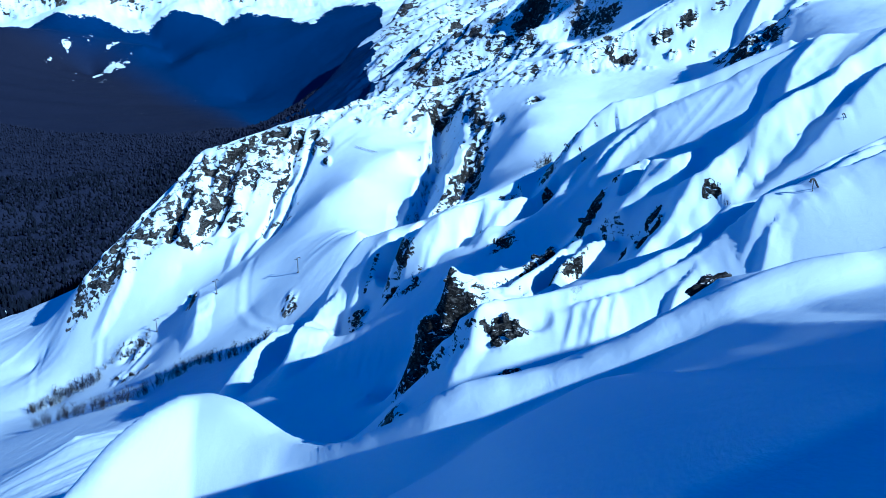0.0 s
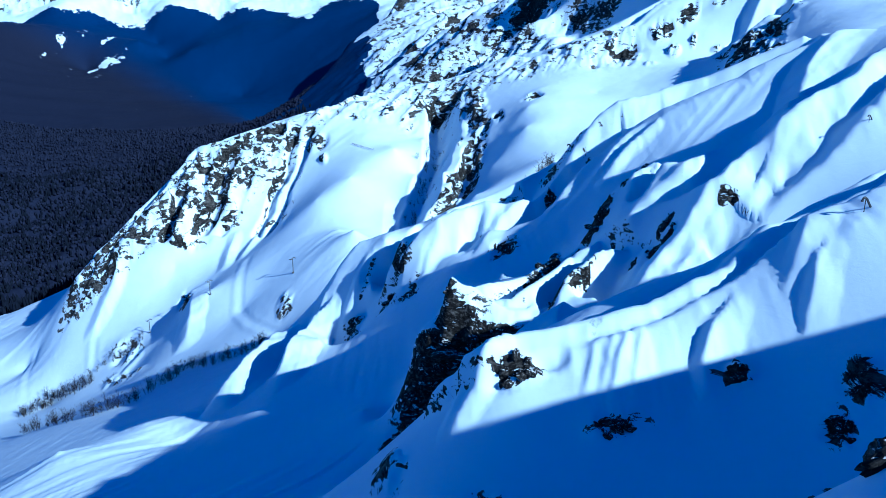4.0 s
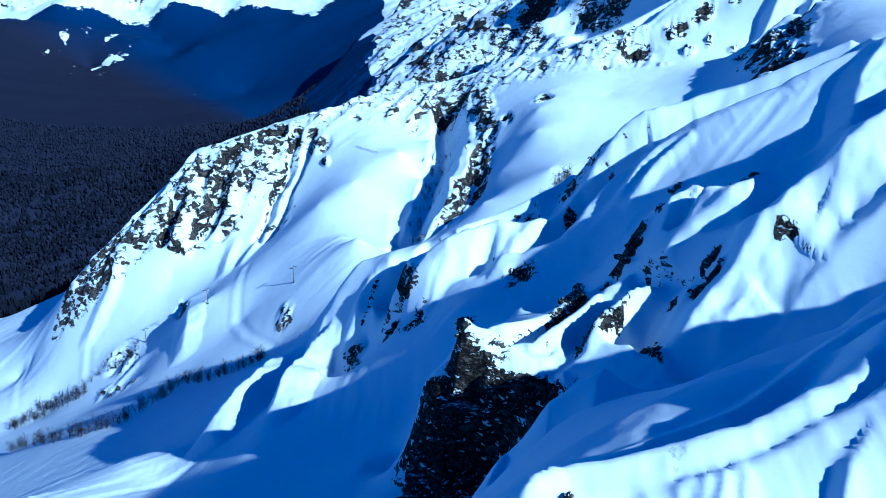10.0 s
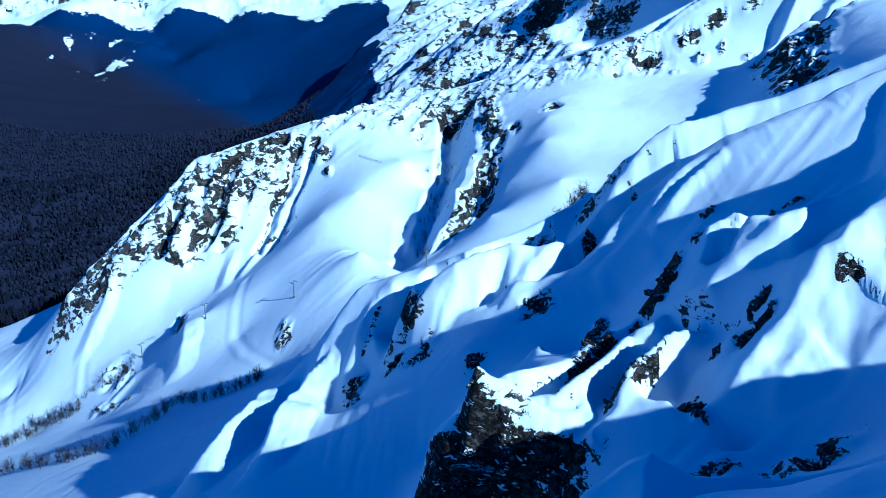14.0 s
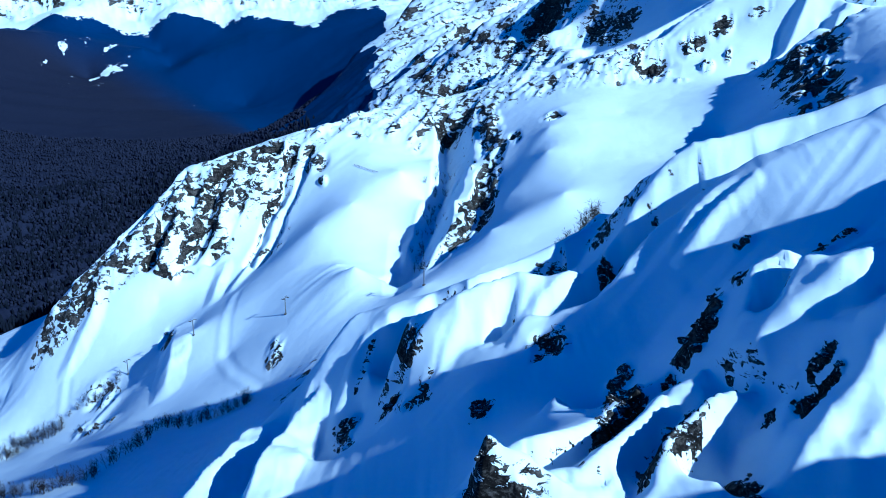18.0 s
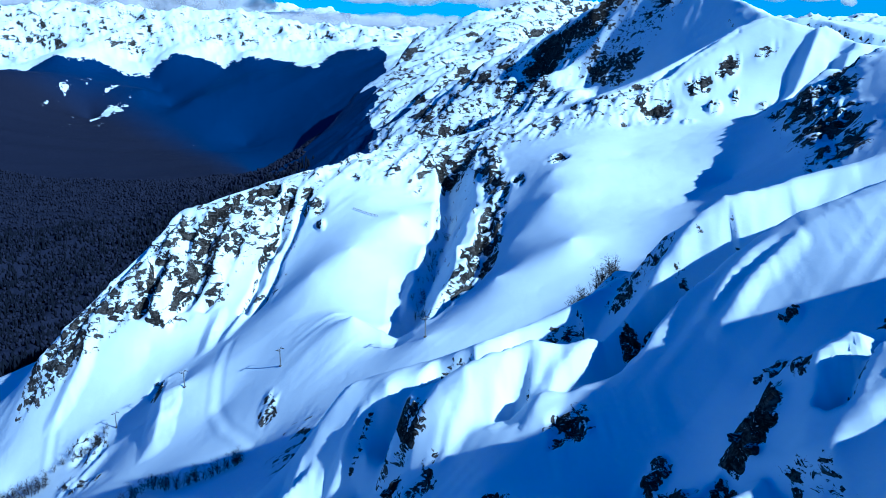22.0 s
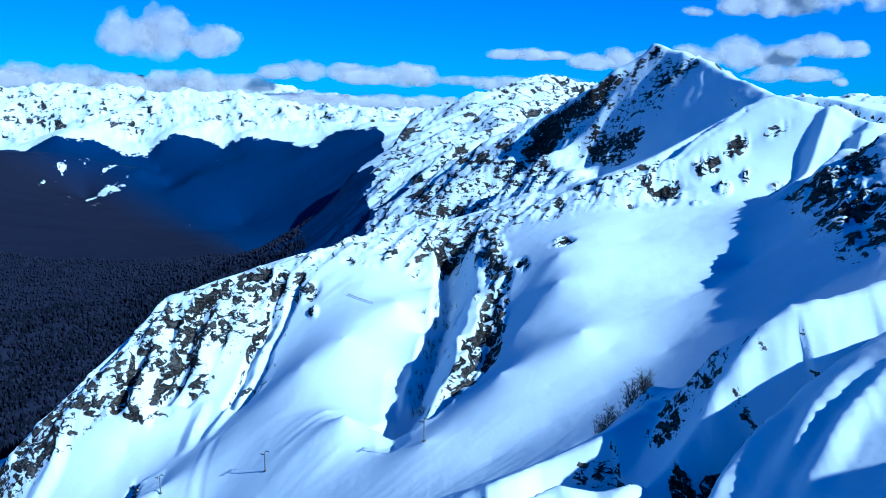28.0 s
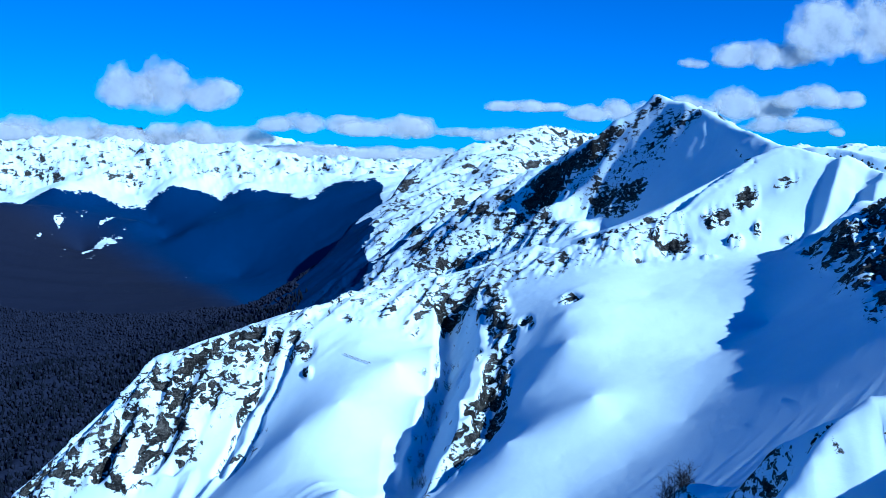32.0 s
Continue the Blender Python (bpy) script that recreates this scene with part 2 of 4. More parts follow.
GULLIES = {
    "behind_third": [(75, 400, -92), (94, 390, -80), (122, 396, -70), (60, 430, -114), (30, 450, -140), (-5, 450, -165)],
    "tongue_cove": [(-20, 352, -121), (-27, 349, -131), (-36, 340, -138), (-45, 325, -147)],
    "ledge": [(16, 265, -93), (-10, 234, -100)],
    "tongue_gully": [(8, 330, -99), (-8, 322, -112), (-18, 328, -118), (-34, 345, -126)],
    "shoulder_foot": [(200, 1008, -93), (288, 1030, -48), (325, 950, -89), (286, 937, -92), (310, 1020, -40)],
    "block_gully": [(-272, 940, -238), (-275, 890, -268), (-290, 845, -300)],
    "couloir": [(-208, 985, -209), (-206, 930, -238), (-208, 880, -262), (-226, 840, -284)],
    "left_slope": [(-103, 850, -202), (-136, 830, -221), (-97, 960, -180), (-102, 740, -224), (-141, 770, -237), (-153, 971, -193)],
    "bowl_slope": [(108, 790, -139), (73, 700, -153), (148, 880, -121), (38, 770, -172)],
    "rib_gully": [(-10, 985, -190), (-36, 885, -210), (-50, 815, -225), (-53, 765, -236), (-51, 725, -239)],
    "far_patch": [(-1638, 3850, -450), (-1250, 2800, -545)],
    "behind_summit": [(480, 1560, -20), (520, 1420, -50), (560, 1300, -60), (520, 1700, -60), (560, 1850, -120), (800, 1900, -170), (700, 1500, -110), (600, 2400, -130), (1100, 2500, -160), (420, 2100, -60)],
    "summit_face": [(317, 1668, 45), (291, 1680, 12), (261, 1698, -28), (303, 1560, -8), (267, 1556, -62), (320, 1488, 1), (292, 1434, -57), (260, 1432, -106), (317, 1380, -31), (295, 1354, -69), (316, 1296, -51), (326, 1282, -36), (142, 1750, -122), (16, 1650, -213)],
    "under_start": [(-30, 45, -48), (0, 48, -42), (18, 50, -38), (40, 50, -28)],
    "under_start_low": [(-60, 80, -85), (-15, 84, -66), (14, 80, -56), (40, 76, -46), (70, 70, -22)],
    "second_gully": [(29, 190, -84), (41, 201, -83.5), (54, 193, -81), (86, 188, -66), (110, 180, -48)],
    "second_low": [(-15.6, 238, -130), (3, 219, -121), (18.5, 213, -94), (-5, 192, -117), (-9, 165, -100), (-13, 205, -124), (4, 205, -116), (-2, 150, -80)],
    "third_gully": [(-1, 300, -107), (20, 308, -98), (42.5, 290, -88), (68, 305, -67), (91, 290, -55), (120, 290, -42)],
    "third_gully_low": [(28, 268, -98), (-10, 262, -122), (-53, 320, -142), (-40, 290, -137), (-67, 280, -148)],
    "great_gully": [(-27, 240, -127), (-100, 290, -170), (-122, 310, -172), (-143, 280, -167), (-200, 300, -205)],
    "bowl_floor": [(11, 632, -190), (48, 656, -176), (87, 680, -160), (44, 612, -182), (10, 592, -195), (118, 656, -153), (-16, 598, -203), (129, 706, -143), (20, 690, -178), (78, 626, -169), (165, 745, -136), (208, 780, -124)],
    "bowl_gate": [(-52, 672, -221), (-83, 700, -212), (-61, 900, -183), (-27, 634, -202)],
    "piste": [(-138, 600, -269), (-181, 687, -282), (-142, 707, -248), (-223, 731, -282), (-268, 772, -321), (-304, 781, -337)],
    "piste_low": [(-224, 640, -309), (-296, 705, -356), (-389, 734, -403), (-460, 834, -414), (-535, 900, -424)],
    "stream": [(-132, 480, -234), (-216, 520, -273), (-275, 560, -310), (-313, 560, -328), (-454, 700, -395)],
    "valley_near": [(-470, 1000, -400), (-594, 1100, -450), (-763, 1300, -550), (-480, 1900, -470), (-720, 1900, -540), (-961, 1900, -575)],
    "valley_mid": [(-600, 1500, -560), (-350, 1500, -430), (-652, 3100, -624), (-549, 3400, -487), (-383, 3500, -344), (-898, 3650, -525), (-1208, 3700, -461), (-1337, 4050, -414), (-1419, 4180, -347), (-1292, 4170, -311), (-1055, 4200, -267), (-680, 4230, -212), (-840, 4210, -240)],
    "behind_rim": [(-240, 1688, -290), (0, 1500, -220), (150, 1350, -170), (300, 1250, -130)],
    "range_foot": [(-2337, 4500, -228), (-2100, 4480, -190), (-2038, 4100, -280), (-1728, 4250, -258), (-1593, 4150, -300), (-1463, 4050, -322), (-1600, 4450, -200), (-1090, 4330, -205), (-707, 4500, -130), (-303, 4500, -105), (600, 3200, -60)],
    "behind": [(40, -70, 15), (-60, -60, -30), (-200, 0, -120), (150, 80, -8), (150, 200, -30), (230, 320, -10), (-300, 200, -220), (-600, 400, -330)],
    "outer": [(-1500, 1000, -450), (-2500, 1500, -350), (1500, 1500, -60), (2500, 3000, -60), (1200, 200, -100), (500, 100, -60), (0, -1500, -300), (-1500, -800, -400), (1500, -1000, -100)],
}
# sharp ribs (and hollows, where the height is negative): line, height, width to the sun, width to the shade, 1 if snow-clad
RIBS = {
    "third_edge": ([(70.0, 358), (62.4, 357), (58.5, 356), (54.2, 354), (49.9, 352)], 4.0, 9, 4, 1),
    "third_face": ([(104, 338), (95, 341), (80, 344), (64, 343), (50, 337), (38, 327)], -5, 14, 14, 0),
    "back_face": ([(110, 150), (92, 152), (75, 153)], -2, 8, 8, 0),
    "spur_blade": ([(31.3, 107.2), (29.6, 104.6), (28.4, 101.8), (28, 99)], 1.5, 4, 1.4, 1),
    "spur_flute_a": ([(19.3, 108), (18, 104.5), (16.7, 101)], 0.54, 2.2, 0.8, 1),
    "spur_flute_b": ([(21, 108), (19.4, 104.5), (17.9, 100)], 0.66, 2.4, 0.8, 1),
    "spur_flute_c": ([(22.6, 107.6), (21.4, 104), (20.3, 100)], 0.48, 2.0, 0.7, 1),
    "spur_flute_d": ([(17, 107.6), (16, 104.5), (14.8, 101)], 0.42, 1.8, 0.7, 1),
    "spur_end": ([(5.0, 109.8), (3.3, 107.4), (0.4, 104.6)], 1.8, 2.6, 1.4, 1),
    "spur_end_b": ([(1.9, 112), (0.5, 108.2), (-1.2, 105)], 1.4, 2.2, 1.2, 1),
    "spur_scoop": ([(4.5, 106.3), (8.5, 105.9), (12.5, 106.7)], -1.6, 1.6, 1.6, 0),
    "upper_dent": ([(44.5, 117), (42.5, 113), (40.5, 110)], 1.2, 4, 1.2, 1),
    "upper_dent_b": ([(42.5, 108), (41, 105), (39.5, 102)], 1.0, 3, 1.0, 1),
    "upper_edge": ([(138, 327), (121, 307), (84.0, 232)], 5, 12, 8, 1),
    "low_tongue_b": ([(-77.6, 371), (-82.2, 340), (-90.9, 319)], 15, 16, 8, 1),
    "low_tongue": ([(-59.7, 348), (-63.0, 327), (-65.2, 304)], 12, 13, 6, 1),
    "tongue_left": ([(-44.3, 370), (-50.8, 368), (-55.4, 362), (-58.8, 354)], 3, 9, 4, 1),
    "tongue_left_b": ([(-36.8, 358), (-41.0, 352), (-44.8, 343)], 3, 5, 3.5, 1),
    "tongue_left_c": ([(-53.5, 372), (-57.2, 362), (-58.5, 355)], 1.6, 2.5, 2, 1),
    "tongue_mid": ([(8.2, 343), (-2.0, 338), (-13.0, 338), (-17.9, 332), (-20.9, 325)], 3.5, 13, 4, 1),
    "tongue_mid_b": ([(-4.5, 332), (-8.6, 326), (-12.4, 318)], 1.6, 4, 2.5, 1),
    "cove": ([(10.6, 339), (7.8, 332), (5.8, 323)], -4, 5, 5, 0),
    "tongue_right": ([(31.1, 345), (19.2, 333), (11.8, 319)], 3, 7, 4, 1),
    "crag": ([(53.4, 334), (45.3, 331), (36.7, 324)], 3.5, 6, 4, 0),
    "flute": ([(73.6, 325), (62.5, 320), (55.0, 314)], 3.5, 5, 3, 1),
    "flute_b": ([(69.1, 332), (60.9, 328), (53.8, 321)], 2.5, 4, 3, 1),
    "wedge_edge": ([(57.2, 256), (51.3, 253), (48.1, 248)], 2.5, 9, 3, 1),
    "wedge_edge_b": ([(58.1, 256), (61.1, 249), (65.6, 243)], 1.5, 6, 3, 1),
    "tip_edge": ([(40.8, 240), (31.8, 229), (24.3, 222)], 3.2, 5, 3, 0),
    "tip_edge_b": ([(1.5, 227), (7.1, 227), (14.4, 223), (19.2, 224)], 2.5, 6, 2.5, 1),
    "tip_edge_c": ([(39.4, 242), (34, 247), (23.8, 235), (15.4, 227)], 1.5, 4, 2, 1),
    "cliff_knob": ([(-10, 232), (-7.5, 228.5), (-5.5, 225)], 5, 4, 3, 1),
    "horn": ([(18.0, 270.0), (15.0, 268.0)], 3.0, 3, 2.5, 1),
    "rib_edge": ([(-12.6, 747), (-25.3, 723), (-30, 690)], 5, 12, 8, 0),
    "rib_hollow": ([(-55.5, 814), (-51.8, 711), (-47.3, 658)], -5, 11, 11, 0),
    "piste_bank": ([(-254, 786), (-234, 712), (-229, 678)], 9, 16, 14, 0),
    "couloir_edge": ([(-230, 868), (-231, 842), (-229, 815)], 6, 9, 10, 0),
    "couloir_edge_b": ([(-197, 888), (-207, 855), (-212, 819)], 5, 7, 7, 0),
    "block_edge": ([(-358, 878), (-355, 841), (-366, 808)], 9, 12, 14, 0),
    "bank": ([(-246, 716), (-289, 736), (-315, 703)], 3, 8, 5, 0),
    "shoulder_edge": ([(359, 1012), (329, 971), (286, 918)], 16, 24, 14, 1),
    "shoulder_edge_b": ([(369, 964), (318, 887), (293, 870)], 16, 22, 14, 1),
    "first_hollow": ([(6, 120), (14, 121), (25, 123), (33, 127), (39, 133), (52, 137)], -3, 9, 9, 0),
}
NEAR_CREST = [(-7.7, 15.0, -10.59), (-7.4, 16.1, -10.21), (-7.2, 17.3, -10.11), (-6.8, 18.3, -10.07), (-6.5, 19.0, -10.23), (-5.8, 18.7, -10.08), (-5.2, 18.0, -10.01), (-4.6, 17.4, -10.07), (-4.0, 16.7, -10.05), (-3.2, 16.0, -9.80), (-2.5, 15.3, -9.37), (-1.7, 14.7, -8.78), (-1.0, 14.3, -8.20), (-0.3, 14.0, -7.54), (0.1, 13.8, -7.20), (0.6, 13.7, -6.98), (1.3, 13.4, -6.79), (2.0, 13.3, -6.53), (2.5, 13.2, -6.21), (3.0, 13.1, -5.90), (3.4, 13.0, -5.62), (3.9, 13.0, -5.32), (4.4, 12.9, -5.00), (5.0, 12.8, -4.68), (5.6, 12.8, -4.43), (6.2, 12.7, -4.25), (6.9, 12.6, -4.14), (9.5, 12.2, -3.20), (13.0, 11.5, -1.50)]
POLE = (10.0, -75.0)
FAR_TREELINE_X = (-0.524, -0.491, -0.461, -0.439, -0.416, -0.381, -0.354, -0.338, -0.32, -0.299, -0.267, -0.238, -0.212, -0.18, -0.161, -0.135, -0.077)
FAR_TREELINE_Z = (-255, -255, -183, -199, -221, -288, -274, -199, -160, -171, -238, -163, -182, -215, -226, -155, -127)
TREELINE_Y, TREELINE_Z = (1000, 1150, 1500, 2500, 3300, 4200, 4700), (-900, -430, -330, -250, -230, -215, -195)


def warped(x, y):
    """Bearing and log distance, in which near and far ground weigh alike."""
    dx, dy = x - POLE[0], y - POLE[1]
    r = np.hypot(dx, dy)
    return np.arctan2(dx, dy), np.log(r + 12.0), r


def sampled():
    out = []
    for lines in (CRESTS, GULLIES):
        for name, line in lines.items():
            for a, b in zip(line, line[1:]):
                u0, v0, _ = warped(a[0], a[1])
                u1, v1, _ = warped(b[0], b[1])
                k = max(1, int(math.hypot(u1 - u0, v1 - v0) / 0.03)) if lines is CRESTS else 1
                out += [tuple(a[i] + (b[i] - a[i]) * s / k for i in range(3)) for s in range(k)]
            out.append(line[-1])
    return np.array(out, float)


SKELETON = sampled()
SU, SV, SR = warped(SKELETON[:, 0], SKELETON[:, 1])
ST = SKELETON[:, 2] / (SR + 60.0)
KERNEL = np.hypot(SU[:, None] - SU, SV[:, None] - SV)
COUNT = len(SU)
SYSTEM = np.zeros((COUNT + 1, COUNT + 1))
SYSTEM[:COUNT, :COUNT] = -KERNEL + np.eye(COUNT) * 4e-4
SYSTEM[:COUNT, COUNT] = SYSTEM[COUNT, :COUNT] = 1
WEIGHTS = np.linalg.solve(SYSTEM, np.r_[ST, 0])


def lattice(ix, iy, seed):
    h = (ix.astype(np.int64) * 374761393 + iy.astype(np.int64) * 668265263 + seed * 974711) & 0x7FFFFFFF
    h = ((h ^ (h >> 13)) * 1274126177) & 0x7FFFFFFF
    return ((h ^ (h >> 16)) & 0xFFFF) / 32767.5 - 1.0


def noise2(x, y, seed=0):
    ix, iy = np.floor(x), np.floor(y)
    fx, fy = x - ix, y - iy
    ux, uy = fx * fx * fx * (fx * (fx * 6 - 15) + 10), fy * fy * fy * (fy * (fy * 6 - 15) + 10)
    a, b = lattice(ix, iy, seed), lattice(ix + 1, iy, seed)
    c, d = lattice(ix, iy + 1, seed), lattice(ix + 1, iy + 1, seed)
    return (a + (b - a) * ux) * (1 - uy) + (c + (d - c) * ux) * uy


def fbm(x, y, octaves, seed=0, ridged=False):
    total, amp, norm = 0.0, 1.0, 0.0
    for k in range(octaves):
        v = noise2(x * 2**k + 17.3 * k, y * 2**k - 9.1 * k, seed + k)
        total = total + amp * ((1 - 2 * np.abs(v)) if ridged else v)
        norm += amp
        amp *= 0.5
    return total / norm


def smooth_height(x, y):
    u, v, r = warped(x, y)
    out = np.empty(len(u))
    for s in range(0, len(u), 4000):
        e = slice(s, s + 4000)
        d = np.sqrt((u[e, None] - SU) ** 2 + (v[e, None] - SV) ** 2)
        out[e] = -(d @ WEIGHTS[:COUNT]) + WEIGHTS[COUNT]
    return out * (r + 60.0)


def step(lo, hi, v):
    t = np.clip((v - lo) / (hi - lo), 0, 1)
    return t * t * (3 - 2 * t)


# bare rock: (x, y, half length, half width, bearing of its length in degrees, cover 0 to 1)
ROCK_LEFT_BLOCK = [
    (-308, 891, 24.8, 20.2, 107, 0.56), (-341, 889, 29.9, 16.1, 126, 0.5), (-281, 914, 37.1, 12.4, 117, 0.56), (-242, 898, 22.5, 11.8, 133, 0.43), (-280, 868, 28, 9.7, 89, 0.37),
    (-201, 954, 30, 8.1, 4, 0.31), (-191, 983, 26, 12.3, 155, 0.31), (-152, 975, 18, 10.1, 160, 0.56), (-144, 942, 10.2, 4.1, 157, 0.62), (-246, 946, 31.1, 19, 94, 0.22),
    (-187, 874, 22.6, 10.9, 140, 0.19), (-280, 975, 27.5, 10.1, 68, 0.25),
]
ROCK_RIM = [
    (-114, 1022, 27.9, 11.2, 127, 0.5), (-76, 1042, 36.8, 7.4, 3, 0.6), (-47, 1016, 42.9, 8.6, 7, 0.45), (-25, 1052, 28.9, 14.8, 156, 0.6), (3, 997, 43.9, 18.4, 3, 0.5),
    (-4, 890, 33.6, 11.8, 2, 0.6), (6, 884, 19.1, 5.3, 177, 0.8), (18, 839, 14.8, 4.8, 15, 0.6), (-1, 784, 12.6, 11.6, 142, 0.85), (-9, 756, 12.1, 8.5, 35, 0.85),
    (49, 898, 11.7, 5.2, 172, 0.7), (84, 895, 16.8, 9.8, 177, 0.8), (50, 880, 9.1, 4.4, 175, 0.6),
]
ROCK_CLIFFS = [
    (197, 991, 31.2, 17.8, 16, 0.95), (184, 1015, 14.3, 9.9, 150, 0.7), (242, 1017, 17.5, 13.3, 11, 0.95), (275, 1030, 17.4, 10.2, 32, 0.8), (247, 973, 15.3, 6.8, 15, 0.85),
    (271, 983, 12.7, 3.9, 18, 0.7), (315, 1027, 13.7, 8.3, 96, 0.4), (297, 957, 11.8, 10.1, 129, 0.6), (217, 948, 10, 6.7, 130, 0.4), (160, 975, 10.6, 6.1, 10, 0.5),
]
ROCK_WALL = [
    (275, 800, 60, 26, 15, 0.75), (320, 860, 50, 30, 24, 0.75), (250, 720, 45, 22, 20, 0.7), (264, 842, 28, 10, 6, 0.65), (225, 640, 40, 18, 20, 0.7),
]
ROCK_SUMMIT = [
    (243, 1571, 74.9, 21.5, 161, 0.65), (262, 1540, 40, 20, 150, 0.6), (166, 1785, 85.6, 17.1, 171, 0.7), (136, 1587, 86.8, 17.4, 173, 0.6), (351, 1567, 60.7, 17.8, 134, 0.5),
    (410, 1499, 69.4, 14.7, 172, 0.7), (336, 1673, 18.9, 9.7, 102, 0.5), (68, 1723, 51, 21.7, 170, 0.6), (39, 2858, 85.5, 29.4, 168, 0.5), (186, 3209, 156.6, 78.5, 11, 0.35),
]
ROCK_SPUR = [
    (47, 338, 5.4, 3.2, 162, 0.95), (40, 340, 5.5, 2.3, 168, 0.9), (47, 390, 32.5, 6.5, 7, 0.25), (60, 359, 6.3, 3.4, 18, 0.5), (54, 374, 16.4, 3.3, 10, 0.3),
]
ROCK_SHADE = [
    (21, 308, 8.2, 3.9, 176, 0.8), (0.4, 291, 4, 2.3, 162, 0.8), (34, 279.2, 4.1, 1.5, 0, 0.8), (29.2, 250.6, 9.4, 3.6, 1, 0.9), (45.7, 261.9, 5.8, 2.3, 179, 0.9),
    (52.4, 263, 5.4, 1.7, 13, 0.65), (37.9, 252.8, 3.6, 1.3, 174, 0.7), (-19, 335, 8.5, 3.9, 156, 0.65), (-17, 317, 7.2, 2.8, 154, 0.8), (-41, 330, 9.4, 1.9, 159, 0.7),
    (-36, 352, 7.4, 2.5, 21, 0.4), (48.8, 229, 1, 0.7, 168, 0.8), (52.5, 227.3, 2, 1.2, 155, 0.7),
]
ROCK_GULLY = [
    (32, 276, 3.8, 3.2, 45, 0.8), (25, 244, 4.3, 3.7, 45, 0.8), (21, 239, 2.1, 1.8, 45, 0.8), (44, 259, 5.0, 4.2, 45, 0.8), (18, 311, 4.8, 4.1, 45, 0.8), (16, 304, 2.7, 2.3, 45, 0.8),
    (41, 221, 3.1, 2.6, 45, 0.8), (57, 231, 2.4, 2.0, 45, 0.8), (54, 225, 2.6, 2.2, 45, 0.8), (58, 286, 4.0, 3.3, 45, 0.8), (67, 304, 2.7, 2.3, 45, 0.8), (83, 283, 2.9, 2.5, 45, 0.8),
    (76, 279, 2.5, 2.1, 45, 0.8),
]
ROCK_GULLY_LOW = [
    (-18, 320, 6.0, 5.1, 45, 0.8), (1, 289, 3.7, 3.1, 45, 0.8), (-26, 324, 4.0, 3.4, 45, 0.8), (-40, 336, 4.3, 3.6, 45, 0.8), (-22, 353, 3.4, 2.9, 45, 0.8), (37, 253, 1.8, 1.5, 45, 0.8),
    (49, 230, 1.3, 1.1, 45, 0.8), (51, 249, 1.5, 1.2, 45, 0.8), (57, 226, 1.6, 1.3, 45, 0.8), (36, 229, 1.6, 1.3, 45, 0.8), (33, 232, 12, 4, 45, 0.5), (14, 224, 5, 3, 90, 0.5),
]
ROCK_PISTE = [
    (-88, 534, 73, 14.6, 168, 0.4), (-134, 644, 20.2, 6.9, 171, 0.7), (-261, 781, 26.8, 7.4, 157, 0.6), (-316, 755, 33.5, 14, 136, 0.35), (-297, 698, 35.6, 7.1, 131, 0.55),
]
ROCK_CLIFF = [
    (-3, 221, 13, 8, 100, 1), (-12, 212, 9, 7, 60, 1), (10, 217, 14, 6, 105, 1), (2, 210, 12, 7, 95, 1),
    (1.7, 224.7, 11.9, 2.4, 108, 1), (-6.9, 222.3, 8.8, 3.2, 79, 1), (7.7, 225.1, 5.7, 1.4, 109, 0.9), (0.3, 228, 2.9, 0.6, 101, 0.9), (17.9, 207.1, 7.7, 2.6, 161, 0.8),
    (28.3, 251.9, 16.2, 3.6, 12, 0.85), (32.9, 234.1, 6.3, 2.1, 29, 0.6), (18.2, 229, 3, 1.7, 107, 0.7), (70.4, 222.8, 3.6, 2.9, 128, 0.12), (42.7, 217.3, 2.5, 1.2, 4, 0.6),
    (41.5, 211.5, 2.2, 1.5, 133, 0.6), (52, 192, 12, 4, 70, 0.75), (40, 197, 6, 3, 80, 0.75),
]
ROCK_START = [
    (9.8, 28, 2.8, 1.5, 60, 1), (8.2, 24.6, 1.8, 1.1, 30, 1), (11.4, 33.6, 0.7, 0.5, 60, 0.8), (5, 26, 0.5, 0.9, 10, 0.9), (2.6, 37.6, 2.4, 1.2, 80, 0.85), (-1, 42, 2.5, 1.3, 60, 0.7),
    (8.5, 105.8, 2.8, 0.8, 92, 0.9), (30, 99.5, 3.0, 1.4, 110, 0.9), (18, 96.5, 3.4, 1.6, 100, 0.85),
    (7.6, 106.9, 2.8, 0.9, 99, 0.9), (29.8, 100.6, 2.5, 1.1, 120, 0.75), (17.3, 96.4, 2.2, 1.4, 115, 0.65), (41.8, 91.6, 3.3, 1.9, 169, 0.8), (38, 88.4, 2.6, 1.5, 10, 0.8),
    (35.4, 79.7, 3.4, 2.9, 119, 0.95), (3, 93, 2.8, 1, 118, 0.6), (-8.4, 105.6, 6.4, 2.5, 176, 0.4),
]


